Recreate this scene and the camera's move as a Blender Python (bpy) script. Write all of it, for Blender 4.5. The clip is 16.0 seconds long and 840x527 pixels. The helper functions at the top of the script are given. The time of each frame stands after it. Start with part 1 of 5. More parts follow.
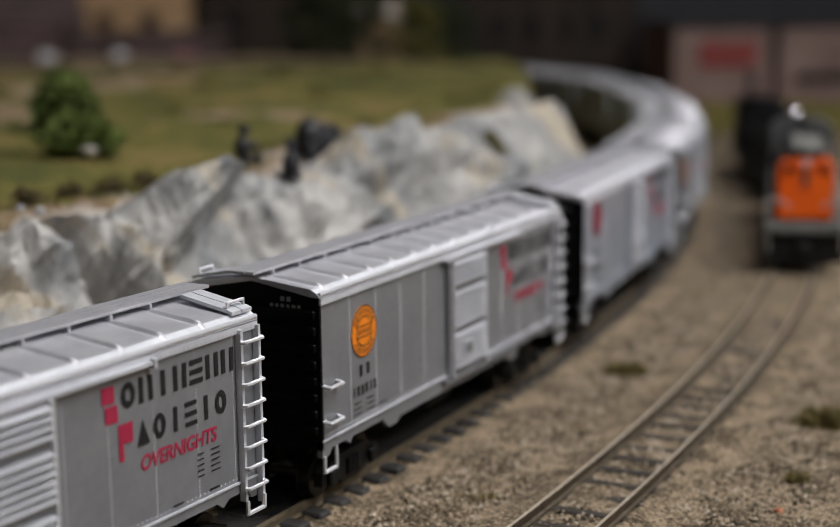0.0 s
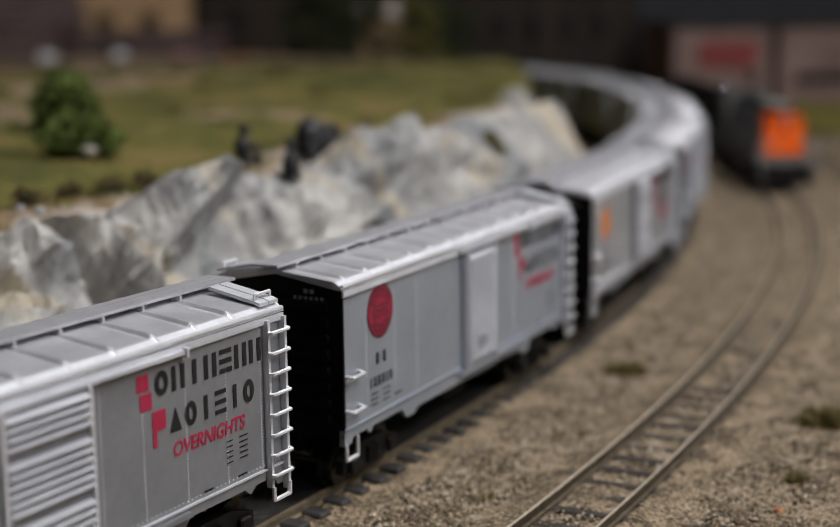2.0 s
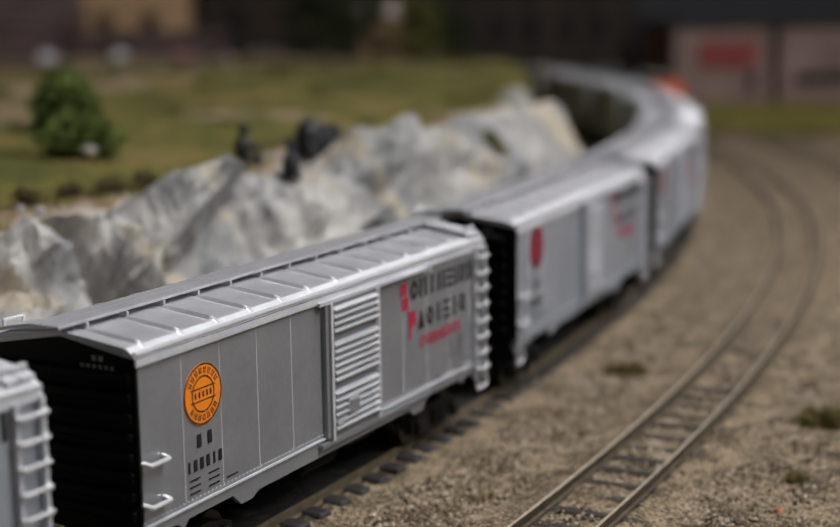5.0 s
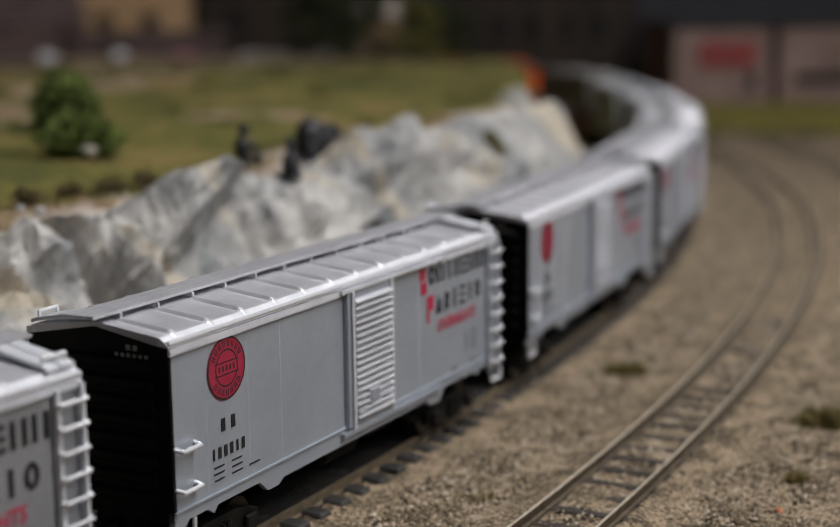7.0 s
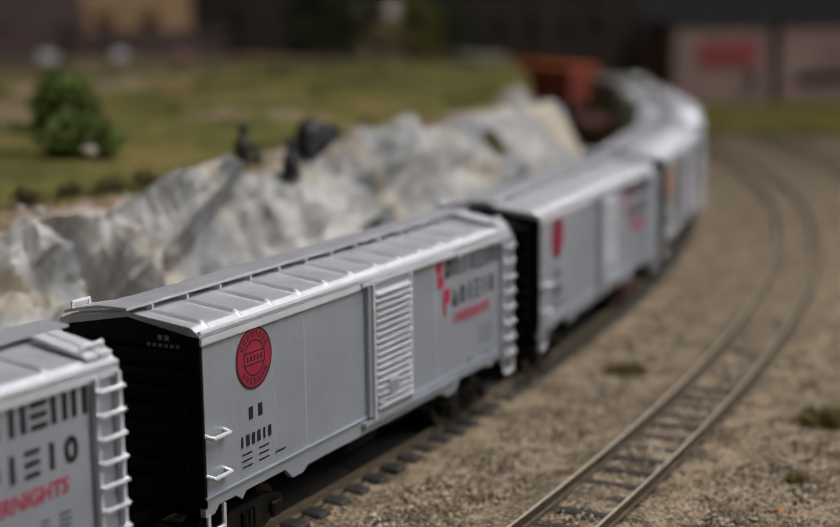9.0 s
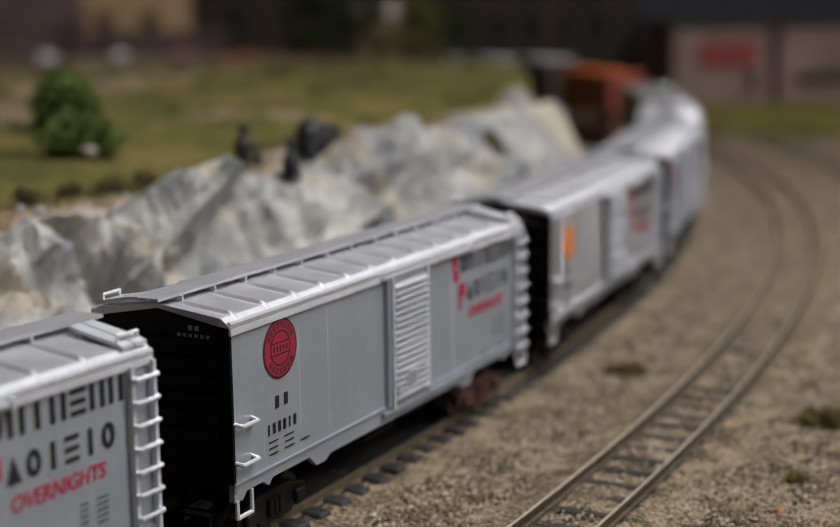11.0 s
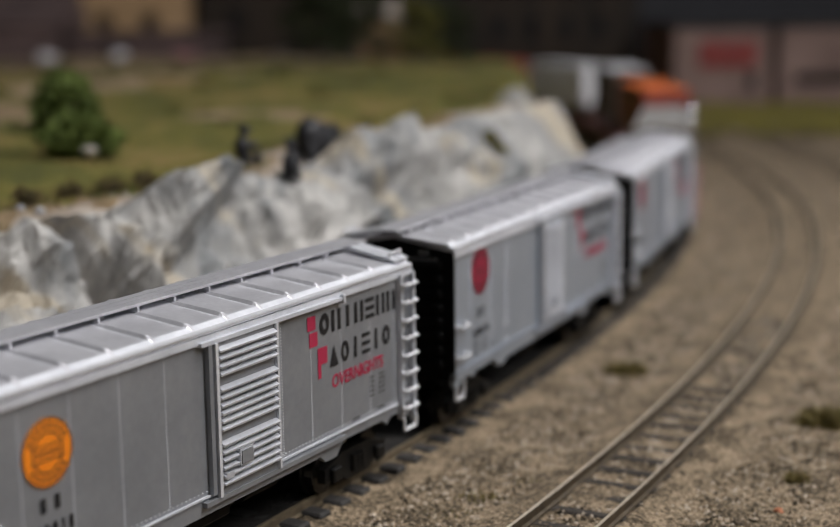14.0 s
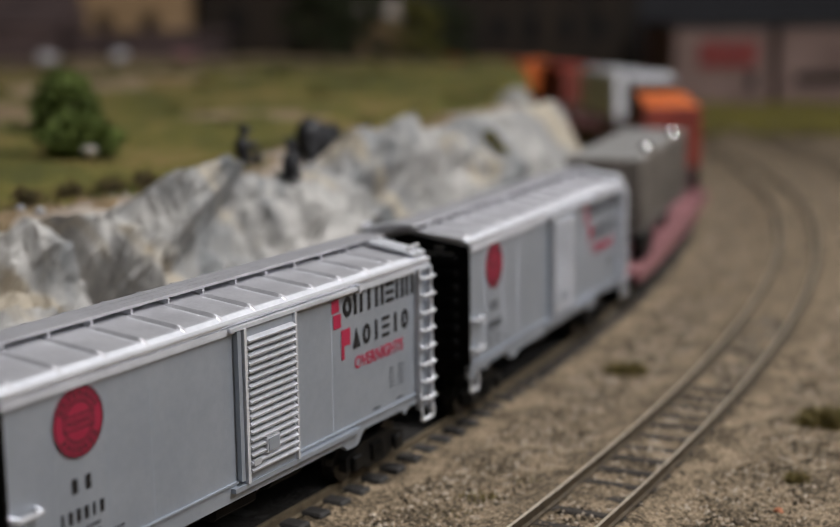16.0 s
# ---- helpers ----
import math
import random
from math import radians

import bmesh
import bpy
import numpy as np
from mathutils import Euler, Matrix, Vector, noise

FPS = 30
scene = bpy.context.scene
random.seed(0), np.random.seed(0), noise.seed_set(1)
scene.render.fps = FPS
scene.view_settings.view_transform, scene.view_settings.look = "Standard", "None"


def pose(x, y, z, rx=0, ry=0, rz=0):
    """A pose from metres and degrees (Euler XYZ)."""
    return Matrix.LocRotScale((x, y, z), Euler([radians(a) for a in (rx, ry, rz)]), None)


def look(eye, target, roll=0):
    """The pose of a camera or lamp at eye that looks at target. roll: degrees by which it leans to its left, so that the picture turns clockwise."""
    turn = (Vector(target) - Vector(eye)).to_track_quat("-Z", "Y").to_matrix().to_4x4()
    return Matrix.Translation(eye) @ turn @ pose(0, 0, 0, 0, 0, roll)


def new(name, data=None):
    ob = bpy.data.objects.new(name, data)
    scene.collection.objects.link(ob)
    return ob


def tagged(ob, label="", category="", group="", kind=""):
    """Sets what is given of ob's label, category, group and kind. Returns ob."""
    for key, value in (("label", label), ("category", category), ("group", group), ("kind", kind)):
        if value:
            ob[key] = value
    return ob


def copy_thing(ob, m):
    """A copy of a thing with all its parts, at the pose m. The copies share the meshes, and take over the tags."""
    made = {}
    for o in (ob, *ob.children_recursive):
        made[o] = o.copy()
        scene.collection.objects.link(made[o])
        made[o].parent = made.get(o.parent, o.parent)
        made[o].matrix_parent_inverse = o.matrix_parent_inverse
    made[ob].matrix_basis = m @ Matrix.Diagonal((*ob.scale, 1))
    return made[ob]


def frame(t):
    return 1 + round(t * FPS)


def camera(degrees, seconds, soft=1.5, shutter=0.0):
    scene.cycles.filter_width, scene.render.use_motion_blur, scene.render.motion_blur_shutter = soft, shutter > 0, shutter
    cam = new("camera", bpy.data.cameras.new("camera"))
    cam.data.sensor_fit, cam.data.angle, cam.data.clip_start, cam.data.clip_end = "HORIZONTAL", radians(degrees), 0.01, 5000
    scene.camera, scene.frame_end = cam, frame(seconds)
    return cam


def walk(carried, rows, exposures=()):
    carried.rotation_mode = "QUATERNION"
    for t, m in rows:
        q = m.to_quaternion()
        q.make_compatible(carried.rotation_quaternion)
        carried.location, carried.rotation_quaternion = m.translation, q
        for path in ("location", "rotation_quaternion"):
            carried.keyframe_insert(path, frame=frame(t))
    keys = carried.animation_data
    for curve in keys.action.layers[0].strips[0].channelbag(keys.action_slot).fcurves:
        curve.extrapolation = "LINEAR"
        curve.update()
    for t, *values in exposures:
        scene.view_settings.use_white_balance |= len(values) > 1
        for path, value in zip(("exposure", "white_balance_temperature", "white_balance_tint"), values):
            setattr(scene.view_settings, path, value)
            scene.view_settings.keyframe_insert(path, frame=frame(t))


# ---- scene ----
# A model railway layout, HO scale. z = 0 is the top of the rails.
cam = camera(32.44, 16.0, soft=0.5)
cam.data.dof.use_dof = True
cam.data.dof.focus_distance = 0.293
cam.data.dof.aperture_fstop = 10.5
EYE = (0, 0, 0.1093)
VIEW = look(EYE, (0, math.cos(radians(9.932)), 0.1093 - math.sin(radians(9.932))), -0.73)
walk(cam, [(0, VIEW), (16, VIEW)], [(0, 0.0), (16, 0.0)])

# ---- light ----
world = bpy.data.worlds.new("room_air")
world.use_nodes = True
world.node_tree.nodes["Background"].inputs[0].default_value = (0.75, 0.85, 1.0, 1)
world.node_tree.nodes["Background"].inputs[1].default_value = 0.018
scene.world = world


def area_lamp(name, eye, target, sx, sy, watts, colour):
    data = bpy.data.lights.new(name, "AREA")
    data.shape, data.size, data.size_y, data.energy, data.color = "RECTANGLE", sx, sy, watts, colour
    ob = new(name, data)
    ob.matrix_world = look(eye, target)
    return ob


area_lamp("valance_tube_lamp", (0.62, 0.18, 1.04), (0.03, 0.36, 0), 0.22, 1.0, 20, (1.0, 0.98, 0.975))
# added fill, no known fixture: lifts the hill and the far buildings
area_lamp("background_fill_lamp", (0.72, 1.55, 1.04), (-0.05, 1.45, 0), 0.22, 1.0, 3.4, (1.0, 0.98, 0.975))
# added weak bluish fill from the camera's side for the car flanks
area_lamp("side_fill_lamp", (0.60, -0.90, 1.36), (0.0, 0.25, 0), 0.3, 1.0, 3, (0.88, 0.94, 1.0))


# ---- materials ----
def material(name, colours, scale=200.0, rough=0.6, metal=0.0, bump=0.0, bump_scale=None, fine=0.25, stretch=(1, 1, 1), rand=0.0, specular=0.5, turn=(0, 0, 0)):
    """Blends the colours by two scales of noise, with a bump of grain."""
    m = bpy.data.materials.new(name)
    m.use_nodes = True
    nt = m.node_tree
    nodes, links = nt.nodes, nt.links
    bsdf = nodes["Principled BSDF"]
    tex = nodes.new("ShaderNodeTexCoord")
    mapping = nodes.new("ShaderNodeMapping")
    mapping.inputs["Scale"].default_value = stretch
    mapping.inputs["Rotation"].default_value = [radians(a) for a in turn]
    links.new(tex.outputs["Object"], mapping.inputs["Vector"])
    big = nodes.new("ShaderNodeTexNoise")
    big.inputs["Scale"].default_value = scale
    big.inputs["Detail"].default_value = 6
    small = nodes.new("ShaderNodeTexNoise")
    small.inputs["Scale"].default_value = scale * 7
    small.inputs["Detail"].default_value = 4
    for n in (big, small):
        links.new(mapping.outputs["Vector"], n.inputs["Vector"])
    mix = nodes.new("ShaderNodeMath")
    mix.operation = "MULTIPLY_ADD"
    sub = nodes.new("ShaderNodeMath")
    sub.operation = "SUBTRACT"
    sub.inputs[1].default_value = 0.5
    links.new(small.outputs["Fac"], sub.inputs[0])
    links.new(sub.outputs[0], mix.inputs[0])
    mix.inputs[1].default_value = fine * 2
    links.new(big.outputs["Fac"], mix.inputs[2])
    value = mix.outputs[0]
    if rand:
        info = nodes.new("ShaderNodeObjectInfo")
        add = nodes.new("ShaderNodeMath")
        add.operation = "MULTIPLY_ADD"
        links.new(info.outputs["Random"], add.inputs[0])
        add.inputs[1].default_value = rand
        links.new(value, add.inputs[2])
        value = add.outputs[0]
    ramp = nodes.new("ShaderNodeValToRGB")
    el = ramp.color_ramp.elements
    lo, hi = 0.32, 0.68
    while len(el) < len(colours):
        el.new(0.5)
    for i, c in enumerate(colours):
        el[i].position = lo + (hi - lo) * i / max(1, len(colours) - 1)
        el[i].color = (*c, 1)
    links.new(value, ramp.inputs["Fac"])
    links.new(ramp.outputs["Color"], bsdf.inputs["Base Color"])
    bsdf.inputs["Roughness"].default_value = rough
    bsdf.inputs["Metallic"].default_value = metal
    bsdf.inputs["Specular IOR Level"].default_value = specular
    if bump:
        b = nodes.new("ShaderNodeBump")
        b.inputs["Strength"].default_value = 1.0
        b.inputs["Distance"].default_value = bump
        grain = nodes.new("ShaderNodeTexNoise")
        grain.inputs["Scale"].default_value = bump_scale or scale * 3
        grain.inputs["Detail"].default_value = 5
        links.new(mapping.outputs["Vector"], grain.inputs["Vector"])
        links.new(grain.outputs["Fac"], b.inputs["Height"])
        links.new(b.outputs["Normal"], bsdf.inputs["Normal"])
    return m


M = {}
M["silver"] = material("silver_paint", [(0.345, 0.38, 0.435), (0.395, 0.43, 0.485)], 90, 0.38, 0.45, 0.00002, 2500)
# lighter silvers: light on roofs, eaves and trim put into the colour
M["silver_lit"] = material("silver_lit_paint", [(0.56, 0.575, 0.62), (0.68, 0.695, 0.74)], 120, 0.42, 0.30, 0.00002, 2500)
M["silver_roof_lit"] = material("silver_lit_roof_sheet", [(0.50, 0.50, 0.535), (0.60, 0.60, 0.635)], 140, 0.36, 0.45, 0.00003, 2000)
# louvre and latch silver, highlights included in the base colour
M["silver_louvre_lit"] = material("silver_lit_louvre_paint", [(0.60, 0.615, 0.66), (0.70, 0.715, 0.76)], 140, 0.28, 0.45)
# hardware silver, its glints put into a pale base colour
M["silver_glint"] = material("silver_hardware_glint", [(0.72, 0.73, 0.77), (0.82, 0.83, 0.87)], 200, 0.24, 0.4)
M["silver_dark"] = material("aluminium_grey_paint", [(0.255, 0.265, 0.285), (0.305, 0.315, 0.335)], 90, 0.38, 0.45, 0.00002, 2500)
M["black"] = material("black_paint", [(0.002, 0.002, 0.0024), (0.005, 0.0047, 0.005)], 200, 0.5, 0.0, 0.00003, 1500, specular=0.12)
M["truck_black"] = material("black_plastic", [(0.0035, 0.0035, 0.0035), (0.009, 0.0085, 0.008)], 300, 0.5, specular=0.3)
M["truck_rust"] = material("oxide_red_plastic", [(0.05, 0.018, 0.016), (0.11, 0.042, 0.037)], 300, 0.55)
M["wheel"] = material("steel_wheel", [(0.03, 0.027, 0.024), (0.07, 0.064, 0.058)], 400, 0.35, 0.8)
M["ink"] = material("black_lettering", [(0.008, 0.008, 0.010), (0.015, 0.015, 0.017)], 300, 0.5)
M["mark_white"] = material("faded_white_lettering", [(0.20, 0.20, 0.20), (0.32, 0.32, 0.32)], 900, 0.6)
M["ink_red"] = material("red_lettering", [(0.34, 0.016, 0.052), (0.40, 0.022, 0.066)], 300, 0.5)
M["badge_red"] = material("crimson_decal", [(0.27, 0.012, 0.04), (0.32, 0.018, 0.05)], 200, 0.45)
M["badge_orange"] = material("orange_decal", [(0.80, 0.22, 0.008), (0.88, 0.26, 0.012)], 200, 0.45)
M["rail"] = material("rail_brown", [(0.06, 0.045, 0.03), (0.115, 0.088, 0.058)], 400, 0.5, 0.5, 0.00005, 1500)
M["rail_top"] = material("polished_rail_head", [(0.66, 0.56, 0.43), (0.82, 0.72, 0.58)], 300, 0.30, 0.58)
M["rail_dusty"] = material("dusty_tan_rail", [(0.10, 0.078, 0.05), (0.20, 0.155, 0.10)], 400, 0.6, 0.3, 0.00005, 1500)
M["tie"] = material("dark_brown_tie", [(0.014, 0.011, 0.009), (0.042, 0.033, 0.025)], 500, 0.8, 0, 0.0002, 900, rand=0.15)
M["tie_black"] = material("black_tie", [(0.012, 0.011, 0.011), (0.035, 0.032, 0.03)], 500, 0.7, 0, 0.0002, 900, rand=0.15)
M["ballast"] = material("tan_ballast", [(0.062, 0.045, 0.026), (0.175, 0.13, 0.08), (0.33, 0.25, 0.165)], 130, 0.95, 0, 0.0016, 900, fine=0.75)
# near-black ballast: the shade under the cars put into the colour
M["ballast_shaded"] = material("shade_dark_ballast", [(0.004, 0.0035, 0.003), (0.014, 0.011, 0.009)], 160, 0.9, 0, 0.0008, 900, fine=0.5)
M["pebble"] = material("ballast_grain", [(0.045, 0.035, 0.022), (0.16, 0.118, 0.074), (0.31, 0.238, 0.16), (0.47, 0.40, 0.32)], 260, 0.95, fine=0.2)


def vary_by_island(m, amount):
    """Shifts the noise of a material from piece to piece of a joined mesh."""
    nt = m.node_tree
    ramp = next(n for n in nt.nodes if n.type == "VALTORGB")
    geo = nt.nodes.new("ShaderNodeNewGeometry")
    add = nt.nodes.new("ShaderNodeMath")
    add.operation = "MULTIPLY_ADD"
    old = ramp.inputs["Fac"].links[0].from_socket
    shift = nt.nodes.new("ShaderNodeMath")
    shift.operation = "SUBTRACT"
    shift.inputs[1].default_value = amount / 2
    nt.links.new(geo.outputs["Random Per Island"], add.inputs[0])
    add.inputs[1].default_value = amount
    nt.links.new(old, add.inputs[2])
    nt.links.new(add.outputs[0], shift.inputs[0])
    nt.links.new(shift.outputs[0], ramp.inputs["Fac"])


vary_by_island(M["pebble"], 0.46)
M["rock"] = material("painted_rock", [(0.125, 0.132, 0.138), (0.235, 0.24, 0.243), (0.33, 0.322, 0.31), (0.46, 0.445, 0.425)], 22, 0.85, 0, 0.0018, 260, fine=0.26, stretch=(1.1, 0.8, 0.6), turn=(20, 35, 20))


def add_streaks(m, colour, along, across, scale, lo=0.53, hi=0.64):
    """Seams of another colour that run down the rock in one direction."""
    nt = m.node_tree
    bsdf = nt.nodes["Principled BSDF"]
    tex = nt.nodes.new("ShaderNodeTexCoord")
    along = Vector(along).normalized()
    side = along.orthogonal().normalized()
    third = along.cross(side)
    join = nt.nodes.new("ShaderNodeCombineXYZ")
    for axis, k, sock in ((side, 1.0, "X"), (third, 1.0, "Y"), (along, across, "Z")):
        dot = nt.nodes.new("ShaderNodeVectorMath")
        dot.operation = "DOT_PRODUCT"
        dot.inputs[1].default_value = axis * k
        nt.links.new(tex.outputs["Object"], dot.inputs[0])
        nt.links.new(dot.outputs["Value"], join.inputs[sock])
    n = nt.nodes.new("ShaderNodeTexNoise")
    n.inputs["Scale"].default_value = scale
    n.inputs["Detail"].default_value = 5
    nt.links.new(join.outputs[0], n.inputs["Vector"])
    ramp = nt.nodes.new("ShaderNodeValToRGB")
    ramp.color_ramp.elements[0].position, ramp.color_ramp.elements[1].position = lo, hi
    nt.links.new(n.outputs["Fac"], ramp.inputs["Fac"])
    mix = nt.nodes.new("ShaderNodeMix")
    mix.data_type = "RGBA"
    old = bsdf.inputs["Base Color"].links[0].from_socket
    nt.links.new(ramp.outputs["Color"], mix.inputs["Factor"])
    nt.links.new(old, mix.inputs[6])
    mix.inputs[7].default_value = (*colour, 1)
    nt.links.new(mix.outputs[2], bsdf.inputs["Base Color"])


add_streaks(M["rock"], (0.42, 0.37, 0.295), (0.45, 0.5, -0.75), 0.10, 44, 0.55, 0.61)
add_streaks(M["rock"], (0.10, 0.105, 0.11), (0.30, 0.6, -0.75), 0.10, 64, 0.63, 0.72)
M["ledge"] = material("pinkish_brown_ledge", [(0.20, 0.16, 0.125), (0.33, 0.275, 0.225), (0.43, 0.38, 0.335)], 60, 0.95, 0, 0.0008, 500, fine=0.4)
M["grass"] = material("static_grass", [(0.036, 0.042, 0.006), (0.084, 0.083, 0.011), (0.130, 0.112, 0.018), (0.20, 0.138, 0.045)], 15, 0.95, 0, 0.0014, 500, fine=0.30)
M["grass_dry"] = material("yellow_green_turf", [(0.085, 0.075, 0.008), (0.17, 0.14, 0.016)], 30, 0.95, 0, 0.001, 700, fine=0.35)
M["leaf"] = material("dark_green_foam", [(0.040, 0.065, 0.012), (0.125, 0.165, 0.032)], 250, 0.9, rand=0.1)
M["tuft"] = material("olive_tuft", [(0.10, 0.082, 0.024), (0.23, 0.18, 0.06)], 400, 0.9)
M["scrub"] = material("olive_scrub", [(0.05, 0.055, 0.012), (0.12, 0.11, 0.025)], 150, 0.95)
M["tree_leaf"] = material("dark_tree_foam", [(0.012, 0.018, 0.006), (0.038, 0.046, 0.014)], 80, 0.9)
M["brown_moss"] = material("dark_brown_moss", [(0.03, 0.022, 0.010), (0.085, 0.06, 0.022)], 300, 0.95)
M["tree_olive"] = material("olive_tree_foam", [(0.06, 0.06, 0.010), (0.14, 0.125, 0.025)], 80, 0.9)
M["bark"] = material("bark", [(0.05, 0.035, 0.025), (0.10, 0.07, 0.05)], 300, 0.9)
M["bear"] = material("black_bear_paint", [(0.008, 0.008, 0.010), (0.018, 0.018, 0.022)], 300, 0.6)
M["orange"] = material("orange_paint", [(0.86, 0.105, 0.004), (0.92, 0.14, 0.006)], 100, 0.4)
M["loco_grey"] = material("loco_dark_grey", [(0.06, 0.06, 0.06), (0.10, 0.10, 0.10)], 200, 0.45)
M["sill_grey"] = material("grey_sill_paint", [(0.13, 0.13, 0.125), (0.18, 0.18, 0.17)], 200, 0.5)
M["handrail"] = material("silver_handrail", [(0.40, 0.40, 0.38), (0.5, 0.5, 0.48)], 300, 0.35, 0.5)
M["maroon"] = material("faded_maroon_paint", [(0.22, 0.09, 0.10), (0.32, 0.15, 0.16)], 120, 0.55)
M["trailer_grey"] = material("grey_trailer_paint", [(0.34, 0.335, 0.325), (0.42, 0.41, 0.40)], 60, 0.24)
# grey-brown side, darkened for the flank turned from the lamp
M["trailer_grey_shaded"] = material("shaded_grey_brown_trailer_side", [(0.095, 0.083, 0.074), (0.18, 0.16, 0.142)], 45, 0.5)
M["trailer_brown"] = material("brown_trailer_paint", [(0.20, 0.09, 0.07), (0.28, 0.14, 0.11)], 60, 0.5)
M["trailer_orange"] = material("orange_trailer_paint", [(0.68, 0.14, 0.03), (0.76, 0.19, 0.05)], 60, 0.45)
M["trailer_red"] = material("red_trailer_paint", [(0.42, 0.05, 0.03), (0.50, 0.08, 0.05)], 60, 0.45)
# dark trailer sides: shade of the unlit flank put into the colour
M["trailer_red_shaded"] = material("shaded_red_trailer_side", [(0.16, 0.028, 0.02), (0.26, 0.05, 0.034)], 45, 0.5)
M["trailer_brown_shaded"] = material("shaded_brown_trailer_side", [(0.035, 0.024, 0.018), (0.065, 0.045, 0.034)], 45, 0.5)
M["white"] = material("white_trailer_roof", [(0.72, 0.72, 0.76), (0.8, 0.8, 0.84)], 80, 0.4)
M["timber"] = material("dark_timber", [(0.008, 0.005, 0.003), (0.034, 0.021, 0.012)], 14, 0.8, 0, 0.002, 120, stretch=(3, 3, 0.2))
M["wall_pink"] = material("faded_pink_wall", [(0.19, 0.125, 0.112), (0.30, 0.205, 0.185)], 14, 0.85, 0, 0.001, 200)
M["sign_red"] = material("red_painted_sign", [(0.20, 0.03, 0.03), (0.26, 0.045, 0.04)], 60, 0.7)
M["wall_tan"] = material("tan_wall", [(0.42, 0.27, 0.14), (0.52, 0.34, 0.19)], 20, 0.85)
M["wall_pale"] = material("pale_pink_roof", [(0.50, 0.42, 0.37), (0.60, 0.52, 0.46)], 30, 0.8)
M["wall_brown"] = material("purple_brown_wall", [(0.075, 0.052, 0.052), (0.15, 0.10, 0.095)], 16, 0.85)
M["window_dark"] = material("dark_window", [(0.01, 0.01, 0.012), (0.02, 0.02, 0.022)], 50, 0.15)
M["roof_slate"] = material("blue_grey_roof", [(0.012, 0.012, 0.016), (0.02, 0.02, 0.026)], 40, 0.7)
M["dirt"] = material("light_dirt", [(0.12, 0.08, 0.038), (0.24, 0.17, 0.095), (0.34, 0.26, 0.17)], 50, 0.95, 0, 0.0008, 600)
M["clay"] = material("orange_clay", [(0.38, 0.14, 0.07), (0.5, 0.2, 0.1)], 300, 0.8)
M["pale_stone"] = material("pale_stone", [(0.30, 0.31, 0.33), (0.50, 0.50, 0.52)], 150, 0.85, 0, 0.0005, 500)
M["room"] = material("room_wall_paint", [(0.05, 0.045, 0.04), (0.065, 0.058, 0.052)], 2, 0.9)
M["ceiling"] = material("ceiling_paint", [(0.16, 0.16, 0.155), (0.19, 0.19, 0.185)], 2, 0.9)
M["fascia"] = material("layout_fascia", [(0.03, 0.03, 0.03), (0.05, 0.05, 0.05)], 4, 0.7)
M["chrome"] = material("chrome", [(0.8, 0.8, 0.8), (0.85, 0.85, 0.85)], 50, 0.12, 1.0)


# ---- mesh helpers ----
def finish(name, bm, mat, parent=None, label="", smooth=False):
    me = bpy.data.meshes.new(name)
    bmesh.ops.recalc_face_normals(bm, faces=bm.faces)
    bm.to_mesh(me)
    bm.free()
    for m in (mat if isinstance(mat, (list, tuple)) else [mat]):
        me.materials.append(m)
    if smooth:
        for p in me.polygons:
            p.use_smooth = True
    ob = new(name, me)
    if parent:
        ob.parent = parent
    if label:
        tagged(ob, label)
    return ob


def part(name, bm, mat, parent, label="", smooth=False):
    return finish(name, bm, mat, parent, label, smooth)


def share(name, me, parent, m=None):
    ob = new(name, me)
    ob.parent = parent
    if m is not None:
        ob.matrix_basis = m
    return ob


def add_box(bm, x0, x1, y0, y1, z0, z1, bevel=0.0, slot=0):
    vs = [bm.verts.new((x, y, z)) for x in (x0, x1) for y in (y0, y1) for z in (z0, z1)]
    fs = [bm.faces.new([vs[i] for i in f]) for f in ((0, 1, 3, 2), (4, 6, 7, 5), (0, 4, 5, 1), (2, 3, 7, 6), (0, 2, 6, 4), (1, 5, 7, 3))]
    for f in fs:
        f.material_index = slot
    if bevel:
        es = list({e for f in fs for e in f.edges})
        bmesh.ops.bevel(bm, geom=es, offset=bevel, segments=1, affect="EDGES")
    return fs


def box(*a, **k):
    bm = bmesh.new()
    add_box(bm, *a, **k)
    return bm


def add_prism(bm, outline, axis, a, b):
    """Extrudes a closed outline of two coordinates along an axis from a to b."""
    def at(p, v):
        q = list(p)
        q.insert(axis, v)
        return q
    lo = [bm.verts.new(at(p, a)) for p in outline]
    hi = [bm.verts.new(at(p, b)) for p in outline]
    n = len(outline)
    bm.faces.new(lo)
    bm.faces.new(hi[::-1])
    for i in range(n):
        bm.faces.new((lo[i], hi[i], hi[(i + 1) % n], lo[(i + 1) % n]))


def prism(outline, axis, a, b):
    bm = bmesh.new()
    add_prism(bm, outline, axis, a, b)
    return bm


def add_cyl(bm, p, q, r, n=10, r2=None):
    p, q = Vector(p), Vector(q)
    m = Matrix.Translation((p + q) / 2) @ (q - p).to_track_quat("Z", "Y").to_matrix().to_4x4()
    bmesh.ops.create_cone(bm, cap_ends=True, segments=n, radius1=r, radius2=r if r2 is None else r2, depth=(q - p).length, matrix=m)


def add_tube(bm, pts, r, n=6):
    for a, b in zip(pts, pts[1:]):
        add_cyl(bm, a, b, r, n)
    for a in pts[1:-1]:
        bmesh.ops.create_icosphere(bm, subdivisions=1, radius=r, matrix=Matrix.Translation(a))


